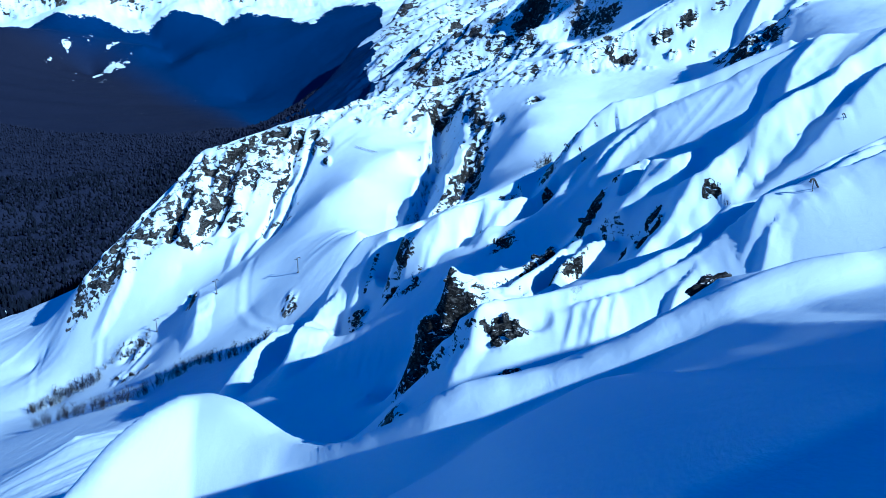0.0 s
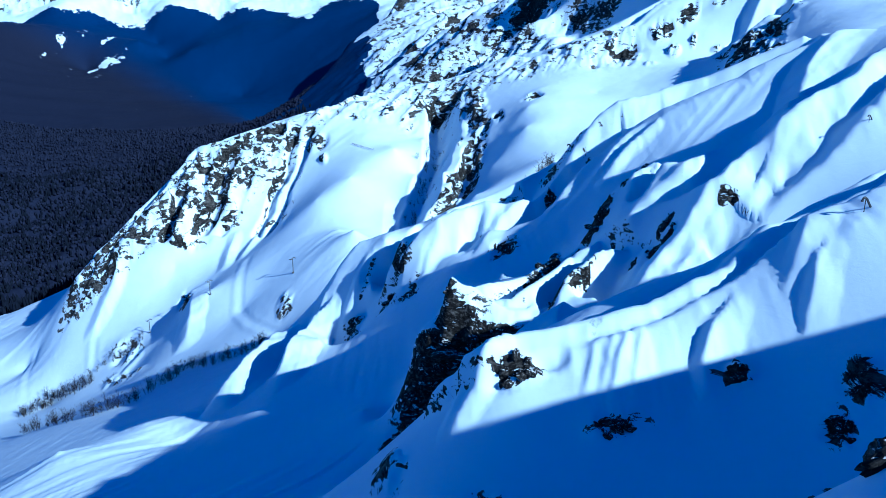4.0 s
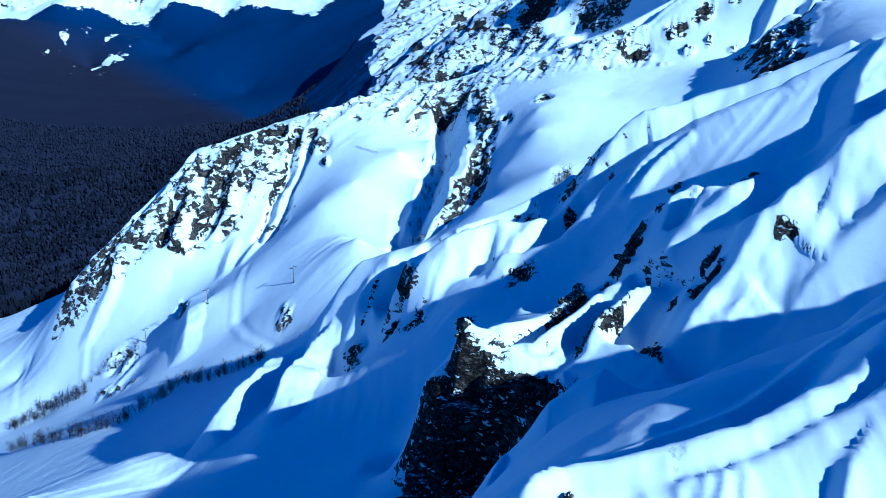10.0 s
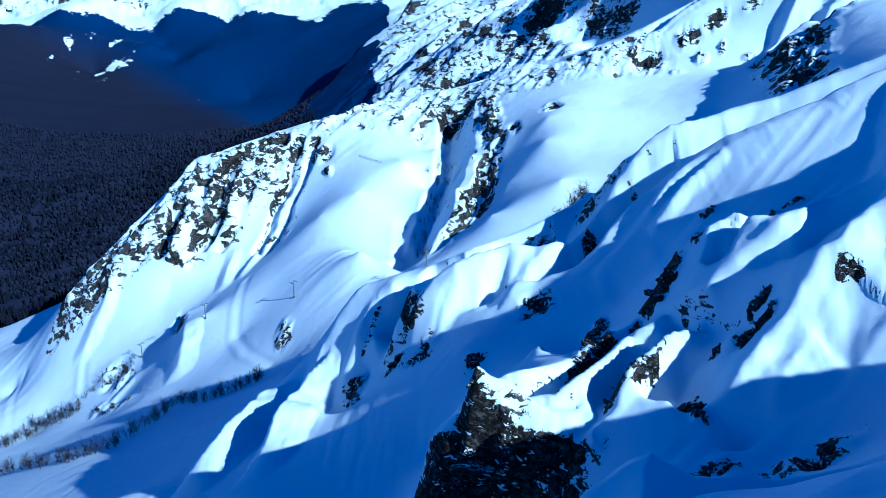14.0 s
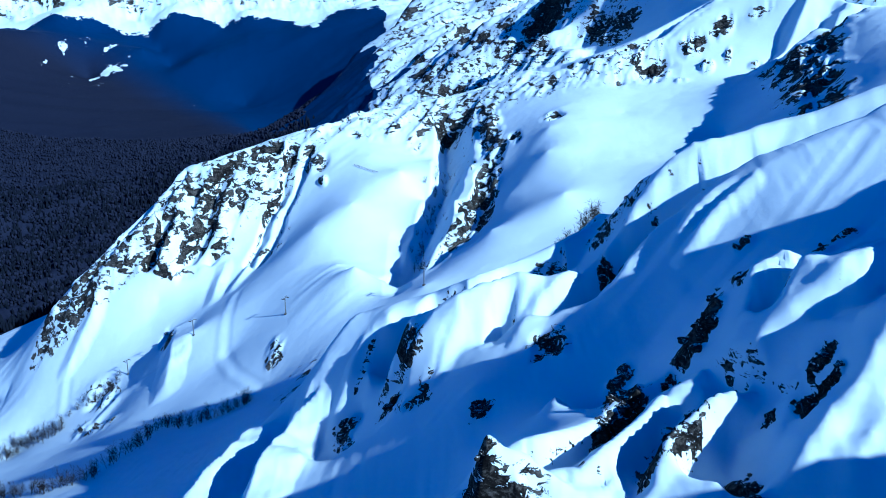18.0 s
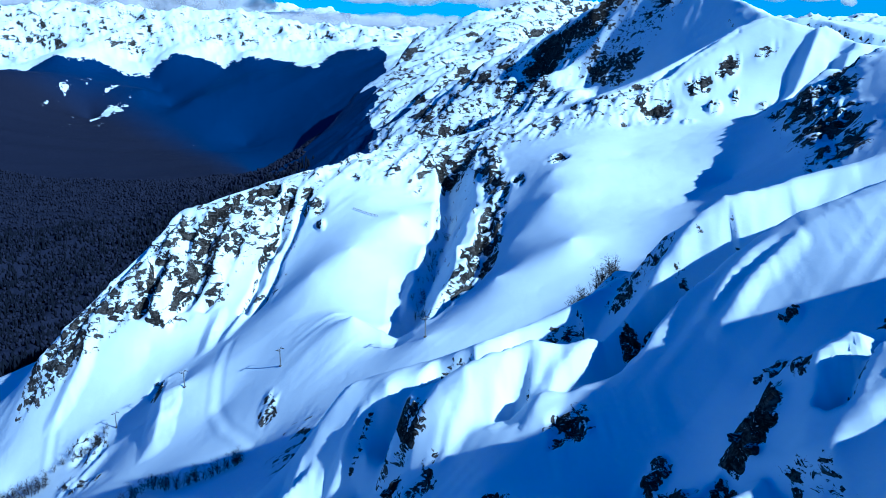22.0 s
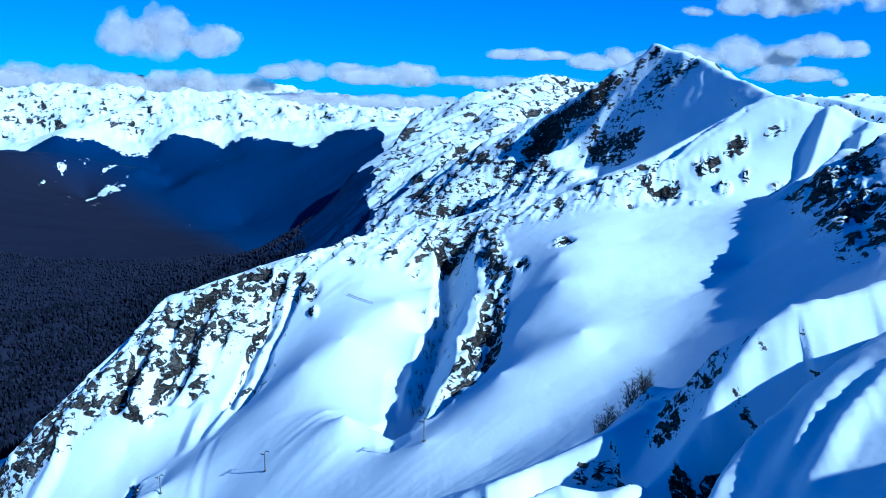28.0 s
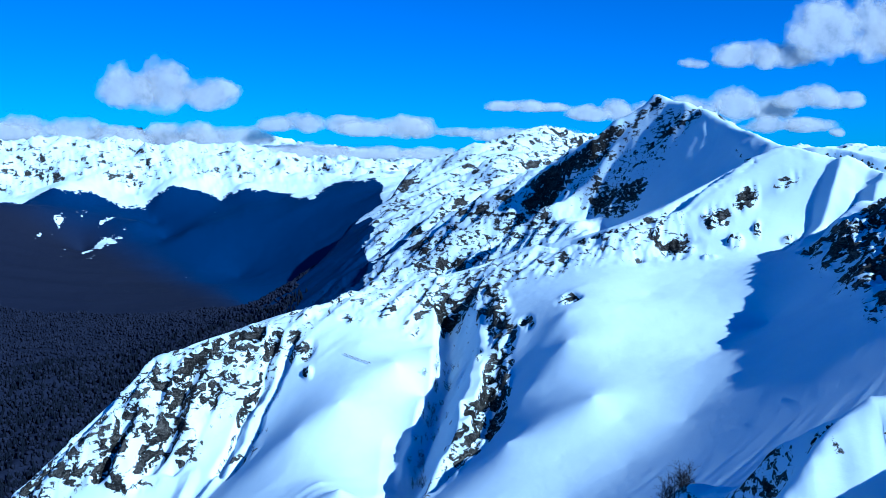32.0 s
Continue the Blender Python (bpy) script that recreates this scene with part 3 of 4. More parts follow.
def rock_cover(x, y, grow=1.1):
    cover = np.zeros(len(x))
    for group in (ROCK_LEFT_BLOCK, ROCK_RIM, ROCK_CLIFFS, ROCK_WALL, ROCK_SUMMIT, ROCK_SPUR, ROCK_SHADE, ROCK_GULLY, ROCK_GULLY_LOW, ROCK_PISTE, ROCK_CLIFF, ROCK_START):
        for cx, cy, a, b, bearing, most in group:
            a, b = a * grow, max(b * grow, 0.3 * a * grow)
            s, c = math.sin(radians(bearing)), math.cos(radians(bearing))
            reach = 1.25 * max(a, b)
            pick = np.nonzero((np.abs(x - cx) < reach) & (np.abs(y - cy) < reach))[0]
            dx, dy = x[pick] - cx, y[pick] - cy
            along, across = (dx * s + dy * c) / a, (dx * c - dy * s) / b
            cover[pick] = np.maximum(cover[pick], most * (1 - step(0.35, 1.25, np.sqrt(along**2 + across**2))))
    shoulder = (1 - step(25, 60, np.abs((x + 340) * 0.52 - (y - 905) * 0.85 + 6))) * step(-440, -380, x) * (1 - step(-215, -150, x)) * step(800, 860, y)
    rim = (1 - step(10, 85, np.abs(y - np.interp(x, (-200, -126, 5, 110, 213), (1015, 1090, 1075, 1035, 1015))))) * step(-230, -160, x) * (1 - step(180, 240, x))
    spine = (1 - step(5, 15, np.abs(x - np.interp(y, (700, 735, 757, 800, 897, 1037), (-22, -4, 10, 18, 30, 26))))) * step(690, 720, y) * (1 - step(1020, 1060, y))
    crags = step(4350, 4550, y) * 0.2
    speckled = (1 - 0.75 * step(100, 220, x) * (1 - step(1900, 2100, y))) * step(1350, 1600, y) * (1 - step(3700, 4000, y)) * step(-420, -200, x)
    return np.maximum.reduce([cover, 0.50 * shoulder, 0.44 * rim, 0.42 * speckled, 0.8 * crags, 0.6 * spine])


PISTE_ROADS = [
    [(-200, 788), (-192, 723), (-186, 690), (-166, 647), (-140, 609)],
    [(-363, 815), (-365, 795), (-355, 762)],
    [(-452, 843), (-445, 804), (-417, 738)],
]


def benched(x, y, z):
    """Groomed ski roads: benches cut level across the slope."""
    out = z.copy()
    pick = np.nonzero((x > -480) & (x < -110) & (y > 590) & (y < 880))[0]
    if not len(pick):
        return out
    px, py = x[pick], y[pick]
    near, cx, cy = np.full(len(pick), 1e9), px.copy(), py.copy()
    for road in PISTE_ROADS:
        for (ax, ay), (bx, by) in zip(road, road[1:]):
            k = np.clip(((px - ax) * (bx - ax) + (py - ay) * (by - ay)) / ((bx - ax) ** 2 + (by - ay) ** 2), 0, 1)
            qx, qy = ax + k * (bx - ax), ay + k * (by - ay)
            d = np.hypot(px - qx, py - qy)
            less = d < near
            near[less], cx[less], cy[less] = d[less], qx[less], qy[less]
    on = near < 14
    out[pick[on]] += 0.35 * (1 - step(1, 8, near[on])) * (smooth_height(cx[on], cy[on]) - z[pick[on]])
    return out


def near_snow(x, y, z):
    """The smooth wind-blown snow edge close under the start, lit along its lip and turned from the sun behind it."""
    pick = np.nonzero((np.abs(x) < 35) & (np.abs(y - 8) < 35))[0]
    out = z.copy()
    if not len(pick):
        return out
    px, py = x[pick], y[pick]
    pts = np.array(NEAR_CREST)
    for _ in range(2):
        mid = (pts[:-1] + pts[1:]) / 2
        pts = np.concatenate([pts[:1], np.stack([pts[:-1] * 0.25 + pts[1:] * 0.75, mid], 1).reshape(-1, 3)[np.lexsort((np.r_[[1, 0] * len(mid)], np.repeat(np.arange(len(mid)), 2)))], pts[-1:]])
    best, top, side = np.full(len(px), 1e9), np.zeros(len(px)), np.zeros(len(px))
    blend, total = np.zeros(len(px)), np.zeros(len(px))
    for a, b in zip(pts, pts[1:]):
        dx, dy = b[0] - a[0], b[1] - a[1]
        k = np.clip(((px - a[0]) * dx + (py - a[1]) * dy) / (dx * dx + dy * dy + 1e-9), 0, 1)
        qx, qy = a[0] + k * dx, a[1] + k * dy
        d = np.hypot(px - qx, py - qy)
        w = 1 / (d + 0.05) ** 4
        blend += w * (a[2] + k * (b[2] - a[2]))
        total += w
        less = d < best
        best[less] = d[less]
        side[less] = np.sign((px - a[0]) * dy - (py - a[1]) * dx)[less]
    top = blend / total
    band = np.interp(px, (-7, -4.6, -3.4, -2.4, -1.5, -0.9, 0.1, 1.1, 2.0, 2.9, 3.8, 4.6, 5.4, 6.8), (6, 4.5, 2.6, 1.44, 1.2, 1.2, 1.09, 0.8, 0.6, 0.69, 0.63, 0.53, 0.62, 0.53))
    rise = 0.55 * 0.35 * np.logaddexp(0, (np.minimum(best, 12) - band) / 0.35)
    inner = top - np.interp(px, (-7, -4, -2.5, -1.5, -0.5, 0.6), (0.34, 0.6, 1.3, 1.3, 1.1, 0.8)) * np.minimum(best, band) + rise
    outer = top - 0.25 * best - np.interp(px, (-2, 3), (0.9, 0.42)) * np.maximum(best - 0.5, 0)
    keep = np.where(side > 0, 1 - step(6.5, 15, best), 1 - step(4, 20, best))
    out[pick] = z[pick] + keep * (np.where(side > 0, inner, outer) - z[pick])
    return out


# ridges with straight flanks: slopes to the left and right of the line's way, reach to each side, rounding of the crest, 1 if only raised
ROOFS = {
    "summit_ridge": (0.45, 1.28, 60, 210, 2, 0),
    "summit": (0.8, 1.1, 40, 25, 2, 1),
    "far_spur": (0.5, 0.5, 200, 200, 4, 1),
    "bowl_rib": (-0.25, 1.55, 12, 44, 1.0, 0),
    "couloir_spur": (0.55, 1.15, 14, 18, 1.0, 0),
    "left_block": (0.6, 1.2, 20, 24, 1.5, 0),
    "left_block_low": (0.6, 1.2, 22, 26, 1.5, 0),
    "third_spur": (0.75, 1.0, 20, 26, 0.8, 0),
    "bowl_rim_low": (1.0, 0.75, 28, 16, 1.0, 0),
    "bowl_rim": (0.95, 0.55, 28, 12, 1.0, 0),
    "first_back": (0.95, 0.5, 16, 9, 0.6, 0),
    "first_spur": (0.85, 0.45, 9, 5, 0.6, 0),
    "second_spur": (1.0, 0.62, 16, 16, 0.6, 0),
    "tip_ridge": (0.95, 0.70, 12, 10, 0.5, 0),
    "wedge": (0.95, 0.7, 9, 9, 0.4, 0),
}


def roofed(x, y, z):
    """Sets the straight flanks of the main ridges; also gives how far each place belongs to one."""
    out, held = z.copy(), np.zeros(len(x))
    for name, (left, right, reach_l, reach_r, soft, only_up) in ROOFS.items():
        line = CRESTS[name]
        reach = max(reach_l, reach_r)
        xs, ys = [p[0] for p in line], [p[1] for p in line]
        pick = np.nonzero((x > min(xs) - reach) & (x < max(xs) + reach) & (y > min(ys) - reach) & (y < max(ys) + reach))[0]
        if not len(pick):
            continue
        wild = min(0.4 * reach, 8.0)
        px = x[pick] + wild * fbm(x[pick] / (1.5 * reach), y[pick] / (1.5 * reach), 4, 71)
        py = y[pick] + wild * fbm(x[pick] / (1.5 * reach), y[pick] / (1.5 * reach), 4, 77)
        best, top, side, past = np.full(len(px), 1e9), np.zeros(len(px)), np.zeros(len(px)), np.zeros(len(px))
        for k, (a, b) in enumerate(zip(line, line[1:])):
            dx, dy = b[0] - a[0], b[1] - a[1]
            span = math.hypot(dx, dy)
            raw = ((px - a[0]) * dx + (py - a[1]) * dy) / (span * span)
            s = np.clip(raw, 0, 1)
            ox, oy = px - a[0] - s * dx, py - a[1] - s * dy
            d = np.hypot(ox, oy)
            less = d < best
            best[less], top[less] = d[less], (a[2] + s * (b[2] - a[2]))[less]
            side[less] = (dx * (py - a[1]) - dy * (px - a[0]))[less] / span
            over = np.zeros(len(px))
            if k == 0:
                over = np.maximum(-raw, 0) * span
            if k == len(line) - 2:
                over = np.maximum(over, np.maximum(raw - 1, 0) * span)
            past[less] = over[less]
        mix = step(-0.25, 0.25, side / (0.15 * reach + best))
        slope, wide = right + (left - right) * mix, reach_r + (reach_l - reach_r) * mix
        roof = top - slope * (np.sqrt(best**2 + soft**2) - soft)
        keep = (1 - step(0.6, 1.0, best / wide)) * (1 - step(0.0, 0.35, past / wide))
        new_z = out[pick] + keep * (roof - out[pick])
        out[pick] = np.maximum(out[pick], new_z) if only_up else new_z
        held[pick] = np.maximum(held[pick], keep)
    return out, held


def ribbed(x, y, z):
    """Adds the sharp ribs; also gives how much each place is a snow-clad rib."""
    out, clad = z.copy(), np.zeros(len(x))
    for line, tall, sunny, shady, snow in RIBS.values():
        reach = max(sunny, shady)
        xs, ys = [p[0] for p in line], [p[1] for p in line]
        pick = np.nonzero((x > min(xs) - reach) & (x < max(xs) + reach) & (y > min(ys) - reach) & (y < max(ys) + reach))[0]
        if not len(pick):
            continue
        px, py = x[pick], y[pick]
        jag = 0.12 * reach * fbm(px / reach * 1.6, py / reach * 1.6, 3, 61)
        best, along, sun_side = np.full(len(px), 1e9), np.zeros(len(px)), np.zeros(len(px))
        for k, ((ax, ay), (bx, by)) in enumerate(zip(line, line[1:])):
            dx, dy = bx - ax, by - ay
            s = np.clip(((px - ax) * dx + (py - ay) * dy) / (dx * dx + dy * dy), 0, 1)
            ox, oy = px - ax - s * dx, py - ay - s * dy
            d = np.hypot(ox, oy)
            less = d < best
            best[less], along[less], sun_side[less] = d[less], (k + s[less]) / (len(line) - 1), (ox * 0.77 - oy * 0.64)[less]
        wide = np.where(sun_side > 0, sunny, shady)
        form = np.clip(1 - np.maximum(best + jag, 0) / wide, 0, 1) * (0.55 + 0.45 * np.sin(np.pi * np.clip(along, 0.02, 0.98)))
        out[pick] += tall * form
        if snow:
            clad[pick] = np.maximum(clad[pick], step(0.1, 0.4, form))
    return out, clad


def terrain(x, y):
    """Height of the ground, how rocky it is, and how rocky it would be without the snow-clad ribs."""
    x, y = np.atleast_1d(np.asarray(x, float)), np.atleast_1d(np.asarray(y, float))
    r = np.hypot(x, y)
    z = near_snow(x, y, benched(x, y, smooth_height(x, y)))
    z, held = roofed(x, y, z)
    z, clad = ribbed(x, y, z)
    bare = rock_cover(x, y)
    rough = bare * (1 - 0.85 * clad)
    across, along = 0.65 * x - 0.75 * y, 0.75 * x + 0.65 * y
    far = step(1250, 2300, r)
    mid = step(500, 800, r) * (1 - far)
    range_top = step(4200, 4550, y)
    valley = step(2300, 2800, y) * (1 - step(-450, -200, x))
    z += (1 - range_top) * (1 - 0.8 * held) * (1 - 0.8 * valley) * np.interp(y, (1250, 1500, 2000, 2700), (0, 26, 52, 80)) * (1 - 0.45 * step(2000, 2600, y)) * (fbm((x + 0.35 * y) / 420, (y - 0.35 * x) / 190, 7, 3, True) - 0.3)
    z += range_top * (52 * (fbm(x / 240 + y / 500, y / 170, 6, 3, True) - 0.3) + 26 * fbm(x / 70, y / 90, 4, 19))
    z += step(1900, 2300, r) * (1 - step(3700, 4100, y)) * step(-420, -150, x) * 48 * (fbm((0.55 * x - 0.83 * y) / 150, (0.83 * x + 0.55 * y) / 700, 6, 18, True) - 0.3)
    z += step(1200, 1500, r) * (1 - step(1900, 2300, r)) * (1 - 0.6 * held) * 16 * (fbm((0.8 * x - 0.6 * y) / 70, (0.6 * x + 0.8 * y) / 260, 5, 8, True) - 0.3)
    z += mid * (1.4 * fbm(x / 60, y / 60, 5, 5) + rough * (15 * (fbm((0.93 * x - 0.37 * y) / 26, (0.37 * x + 0.93 * y) / 120, 5, 7, True) - 0.2) + 5 * fbm(x / 12, y / 12, 4, 9, True) + 4.5 * fbm(x / 24, y / 40, 3, 15)))
    near = (1 - step(450, 700, r)) * step(25, 60, r)
    z += near * (0.5 * fbm(x / 30, y / 30, 4, 11) + 3.4 * rough * fbm(x / 9, y / 9, 5, 13, True))
    z += near * step(95, 130, y) * 0.55 * (fbm(across / 5, along / 60, 4, 25, True) - 0.4) * step(-0.25, 0.25, fbm(x / 60, y / 60, 2, 27) + 0.1)
    z += mid * 1.2 * step(0.0, 0.4, fbm(x / 140, y / 140, 2, 29)) * (1 - step(-90, -50, x)) * fbm(across / 26, along / 150, 4, 33, True)
    z += near * step(60, 110, y) * 0.25 * fbm(x / 3.2, y / 30, 3, 21) * step(-0.2, 0.4, fbm(x / 25, y / 25, 2, 23))
    return z, rough, bare


def height(x, y):
    return terrain(x, y)[0]


def build_ground():
    front = np.radians(np.arange(-32, 33.01, 0.078))
    back = np.radians(np.arange(39, 322, 3.0))
    bearing = np.r_[front, back]
    far = np.exp(np.r_[np.arange(3.0, 4.36, 0.02), np.arange(4.36, 4.58, 0.003), np.arange(4.58, 4.75, 0.004), np.arange(4.75, 7.25, 0.0036), np.arange(7.25, 8.63, 0.005)])
    n, k = len(bearing), len(far)
    x = POLE[0] + far[:, None] * np.sin(bearing)
    y = POLE[1] + far[:, None] * np.cos(bearing)
    xs, ys = x.ravel(), y.ravel()
    zs, cover, bare = terrain(xs, ys)
    centre = len(xs)
    verts = np.c_[np.r_[xs, POLE[0]], np.r_[ys, POLE[1]], np.r_[zs, zs[:n].mean()]]
    i, j = np.meshgrid(np.arange(k - 1), np.arange(n), indexing="ij")
    i, j = i.ravel(), j.ravel()
    j2 = (j + 1) % n
    quads = np.c_[i * n + j, (i + 1) * n + j, (i + 1) * n + j2, i * n + j2][:, ::-1]
    hub = np.c_[np.full(n, centre), (np.arange(n) + 1) % n, np.arange(n)]
    mesh = bpy.data.meshes.new("ground")
    mesh.vertices.add(len(verts))
    mesh.vertices.foreach_set("co", verts.ravel())
    mesh.loops.add(quads.size + hub.size)
    mesh.loops.foreach_set("vertex_index", np.r_[quads.ravel(), hub.ravel()].astype(np.int32))
    mesh.polygons.add(len(quads) + len(hub))
    starts = np.r_[np.arange(len(quads)) * 4, quads.size + np.arange(len(hub)) * 3]
    mesh.polygons.foreach_set("loop_start", starts.astype(np.int32))
    mesh.update(calc_edges=True)
    mesh.shade_smooth()
    mesh.materials.append(SNOW_GROUND)
    grid = zs.reshape(k, n)
    rise = np.gradient(grid, axis=0) / np.gradient(far)[:, None]
    across = np.gradient(grid, axis=1) / (far[:, None] * np.gradient(np.unwrap(bearing))[None])
    steep = np.hypot(rise, across).ravel()
    dist = np.hypot(xs, ys)
    size = np.clip(dist / 110, 0.7, 22)
    grain = fbm((xs + 0.6 * ys) / size, (ys - 0.6 * xs) / (2.2 * size), 6, 31)
    grain = 0.55 * grain + 0.75 * fbm((xs - 0.4 * ys) / size, (1.3 * zs + 0.5 * xs) / size, 5, 37)
    score = 0.9 * cover + 0.65 * step(1.3, 2.0, steep) * step(0.0, 0.2, bare) + 0.5 * np.clip(steep - 0.8, -0.6, 0.9) + 0.40 * grain - 0.49
    rock = score - 1.5 * (1 - np.maximum(step(0.03, 0.1, cover), step(1.9, 2.3, steep)))
    rock = np.minimum(rock, np.interp(dist, (260, 520), (0.5, 0.36)))
    beside = xs - np.interp(ys, (700, 735, 757, 800, 897, 1037), (-34, -22, -8, 0, 12, 11))
    rock -= 0.9 * step(-60, -50, beside) * (1 - step(-5, 1, beside)) * step(690, 710, ys) * (1 - step(990, 1040, ys))
    line = np.interp(ys, TREELINE_Y, TREELINE_Z)
    beyond_valley = step(3500, 3900, ys) * (1 - step(-400, -250, xs))
    far_line = np.interp(xs / ys, FAR_TREELINE_X, FAR_TREELINE_Z) * (ys - 190) / 4110
    patchy = (1 - 0.75 * beyond_valley) * (110 * fbm(xs / 160, ys / 160, 6, 41) + 90 * fbm(xs / 420, ys / 900, 4, 43))
    line = line + beyond_valley * (far_line - line)
    forest = step(-25, 25, line + patchy - zs) * step(950, 1150, ys)
    for cx, cy, wide in ((-1650, 3850, 260), (-729, 1349, 130)):
        forest *= 1 - 0.8 * (1 - step(0.4, 1.0, np.hypot(xs - cx, (ys - cy) / 1.6) / wide)) * step(0.1, 0.5, fbm(xs / (0.2 * wide), ys / (0.4 * wide), 4, 47))
    # far side of the valley, where the forest takes the haze-blue colours
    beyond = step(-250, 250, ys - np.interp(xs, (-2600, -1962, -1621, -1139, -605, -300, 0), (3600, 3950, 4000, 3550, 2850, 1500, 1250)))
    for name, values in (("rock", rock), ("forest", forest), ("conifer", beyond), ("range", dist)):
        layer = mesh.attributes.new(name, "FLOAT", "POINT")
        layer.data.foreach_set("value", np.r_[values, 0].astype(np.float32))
    return tagged(new("ground", mesh), "snow-covered mountain slopes with bare rock and dark forest", "mountain", kind="structure")


ground = build_ground()


def ground_at(x, y):
    return float(height(x, y)[0])


def part(name, bm, material, parent=None, label=""):
    """One mesh object under a thing or a part."""
    mesh = bpy.data.meshes.new(name)
    bm.to_mesh(mesh)
    bm.free()
    mesh.materials.append(material)
    ob = new(name, mesh)
    ob.parent = parent
    return tagged(ob, label)


def tube(bm, a, b, ra, rb, sides=6):
    """A tapered tube from a to b."""
    a, b = Vector(a), Vector(b)
    way = (b - a).normalized()
    side = way.orthogonal().normalized()
    other = way.cross(side)
    rings = []
    for p, r in ((a, ra), (b, rb)):
        rings.append([bm.verts.new(p + r * (math.cos(t) * side + math.sin(t) * other)) for t in (2 * math.pi * k / sides for k in range(sides))])
    for k in range(sides):
        bm.faces.new((rings[0][k], rings[0][(k + 1) % sides], rings[1][(k + 1) % sides], rings[1][k]))
    if sides > 3:
        bm.faces.new(rings[0][::-1])
        bm.faces.new(rings[1])


def box(bm, m, size):
    made = bmesh.ops.create_cube(bm, size=1, matrix=m @ Matrix.Diagonal((*size, 1)))
    bmesh.ops.bevel(bm, geom=list({e for v in made["verts"] for e in v.link_edges}), offset=min(size) * 0.12, segments=1, affect="EDGES")


def plain_material(name, dark, light, rough=0.7, metal=0.0, scale=3.0):
    m, n, l, bsdf = shader(name)
    grain = node(n, "ShaderNodeTexNoise", Scale=scale, Detail=6.0, Roughness=0.7)
    l.new(n.new("ShaderNodeTexCoord").outputs["Object"], grain.inputs["Vector"])
    tint = ramp(n, [(0.35, dark), (0.65, light)])
    l.new(grain.outputs[0], tint.inputs[0])
    l.new(tint.outputs[0], bsdf.inputs["Base Color"])
    bsdf.inputs["Roughness"].default_value, bsdf.inputs["Metallic"].default_value = rough, metal
    bsdf.inputs["Specular IOR Level"].default_value = 0.5 if metal else 0.05
    bump = node(n, "ShaderNodeBump", Strength=0.4, Distance=0.05)
    l.new(grain.outputs[0], bump.inputs["Height"])
    l.new(bump.outputs[0], bsdf.inputs["Normal"])
    return m


def rock_material():
    """Dark broken rock; snow has settled on the faces that point up."""
    m, n, l, bsdf = shader("snow_dusted_rock")
    place = n.new("ShaderNodeTexCoord").outputs["Object"]
    crack = node(n, "ShaderNodeTexNoise", Scale=1.6, Detail=9.0, Roughness=0.75)
    l.new(place, crack.inputs["Vector"])
    stone = ramp(n, [(0.36, (0.004, 0.004, 0.005)), (0.52, (0.020, 0.019, 0.019)), (0.72, (0.13, 0.12, 0.112))])
    l.new(crack.outputs[0], stone.inputs[0])
    up = n.new("ShaderNodeSeparateXYZ")
    l.new(n.new("ShaderNodeNewGeometry").outputs["Normal"], up.inputs[0])
    mixed = n.new("ShaderNodeMath")
    mixed.operation = "MULTIPLY_ADD"
    l.new(crack.outputs[0], mixed.inputs[0])
    mixed.inputs[1].default_value = 0.9
    l.new(up.outputs[2], mixed.inputs[2])
    settled = ramp(n, [(0.0, (0, 0, 0)), (1.0, (1, 1, 1))])
    settled.color_ramp.elements[0].position, settled.color_ramp.elements[1].position = 0.69, 0.73
    half = n.new("ShaderNodeMath")
    half.operation = "MULTIPLY"
    half.inputs[1].default_value = 0.5
    l.new(mixed.outputs[0], half.inputs[0])
    l.new(half.outputs[0], settled.inputs[0])
    l.new(mix_rgb(n, l, settled.outputs[0], stone.outputs[0], (0.74, 0.76, 0.78)), bsdf.inputs["Base Color"])
    bsdf.inputs["Roughness"].default_value = 0.85
    bsdf.inputs["Specular IOR Level"].default_value = 0.1
    bump = node(n, "ShaderNodeBump", Strength=0.8, Distance=0.15)
    l.new(crack.outputs[0], bump.inputs["Height"])
    l.new(bump.outputs[0], bsdf.inputs["Normal"])
    return m


ROCK = rock_material()
BARK = plain_material("grey_brown_bark", (0.025, 0.022, 0.022), (0.07, 0.06, 0.055))
TWIG = plain_material("bare_twigs", (0.010, 0.009, 0.010), (0.028, 0.024, 0.024))
STEEL = plain_material("galvanised_steel", (0.10, 0.11, 0.12), (0.19, 0.20, 0.21), 0.55, 0.5)
DARK_STEEL = plain_material("dark_painted_steel", (0.02, 0.022, 0.026), (0.05, 0.052, 0.06), 0.5, 0.3)
WOOD = plain_material("weathered_boards", (0.05, 0.04, 0.034), (0.12, 0.10, 0.085))
# both valley forest colours lean blue, standing in for haze in the air
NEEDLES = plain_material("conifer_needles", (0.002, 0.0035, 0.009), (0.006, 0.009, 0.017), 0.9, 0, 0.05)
HAZY_BARE_CROWN = plain_material("hazy_beech_crowns", (0.0065, 0.0092, 0.021), (0.013, 0.016, 0.033), 0.95, 0, 0.03)


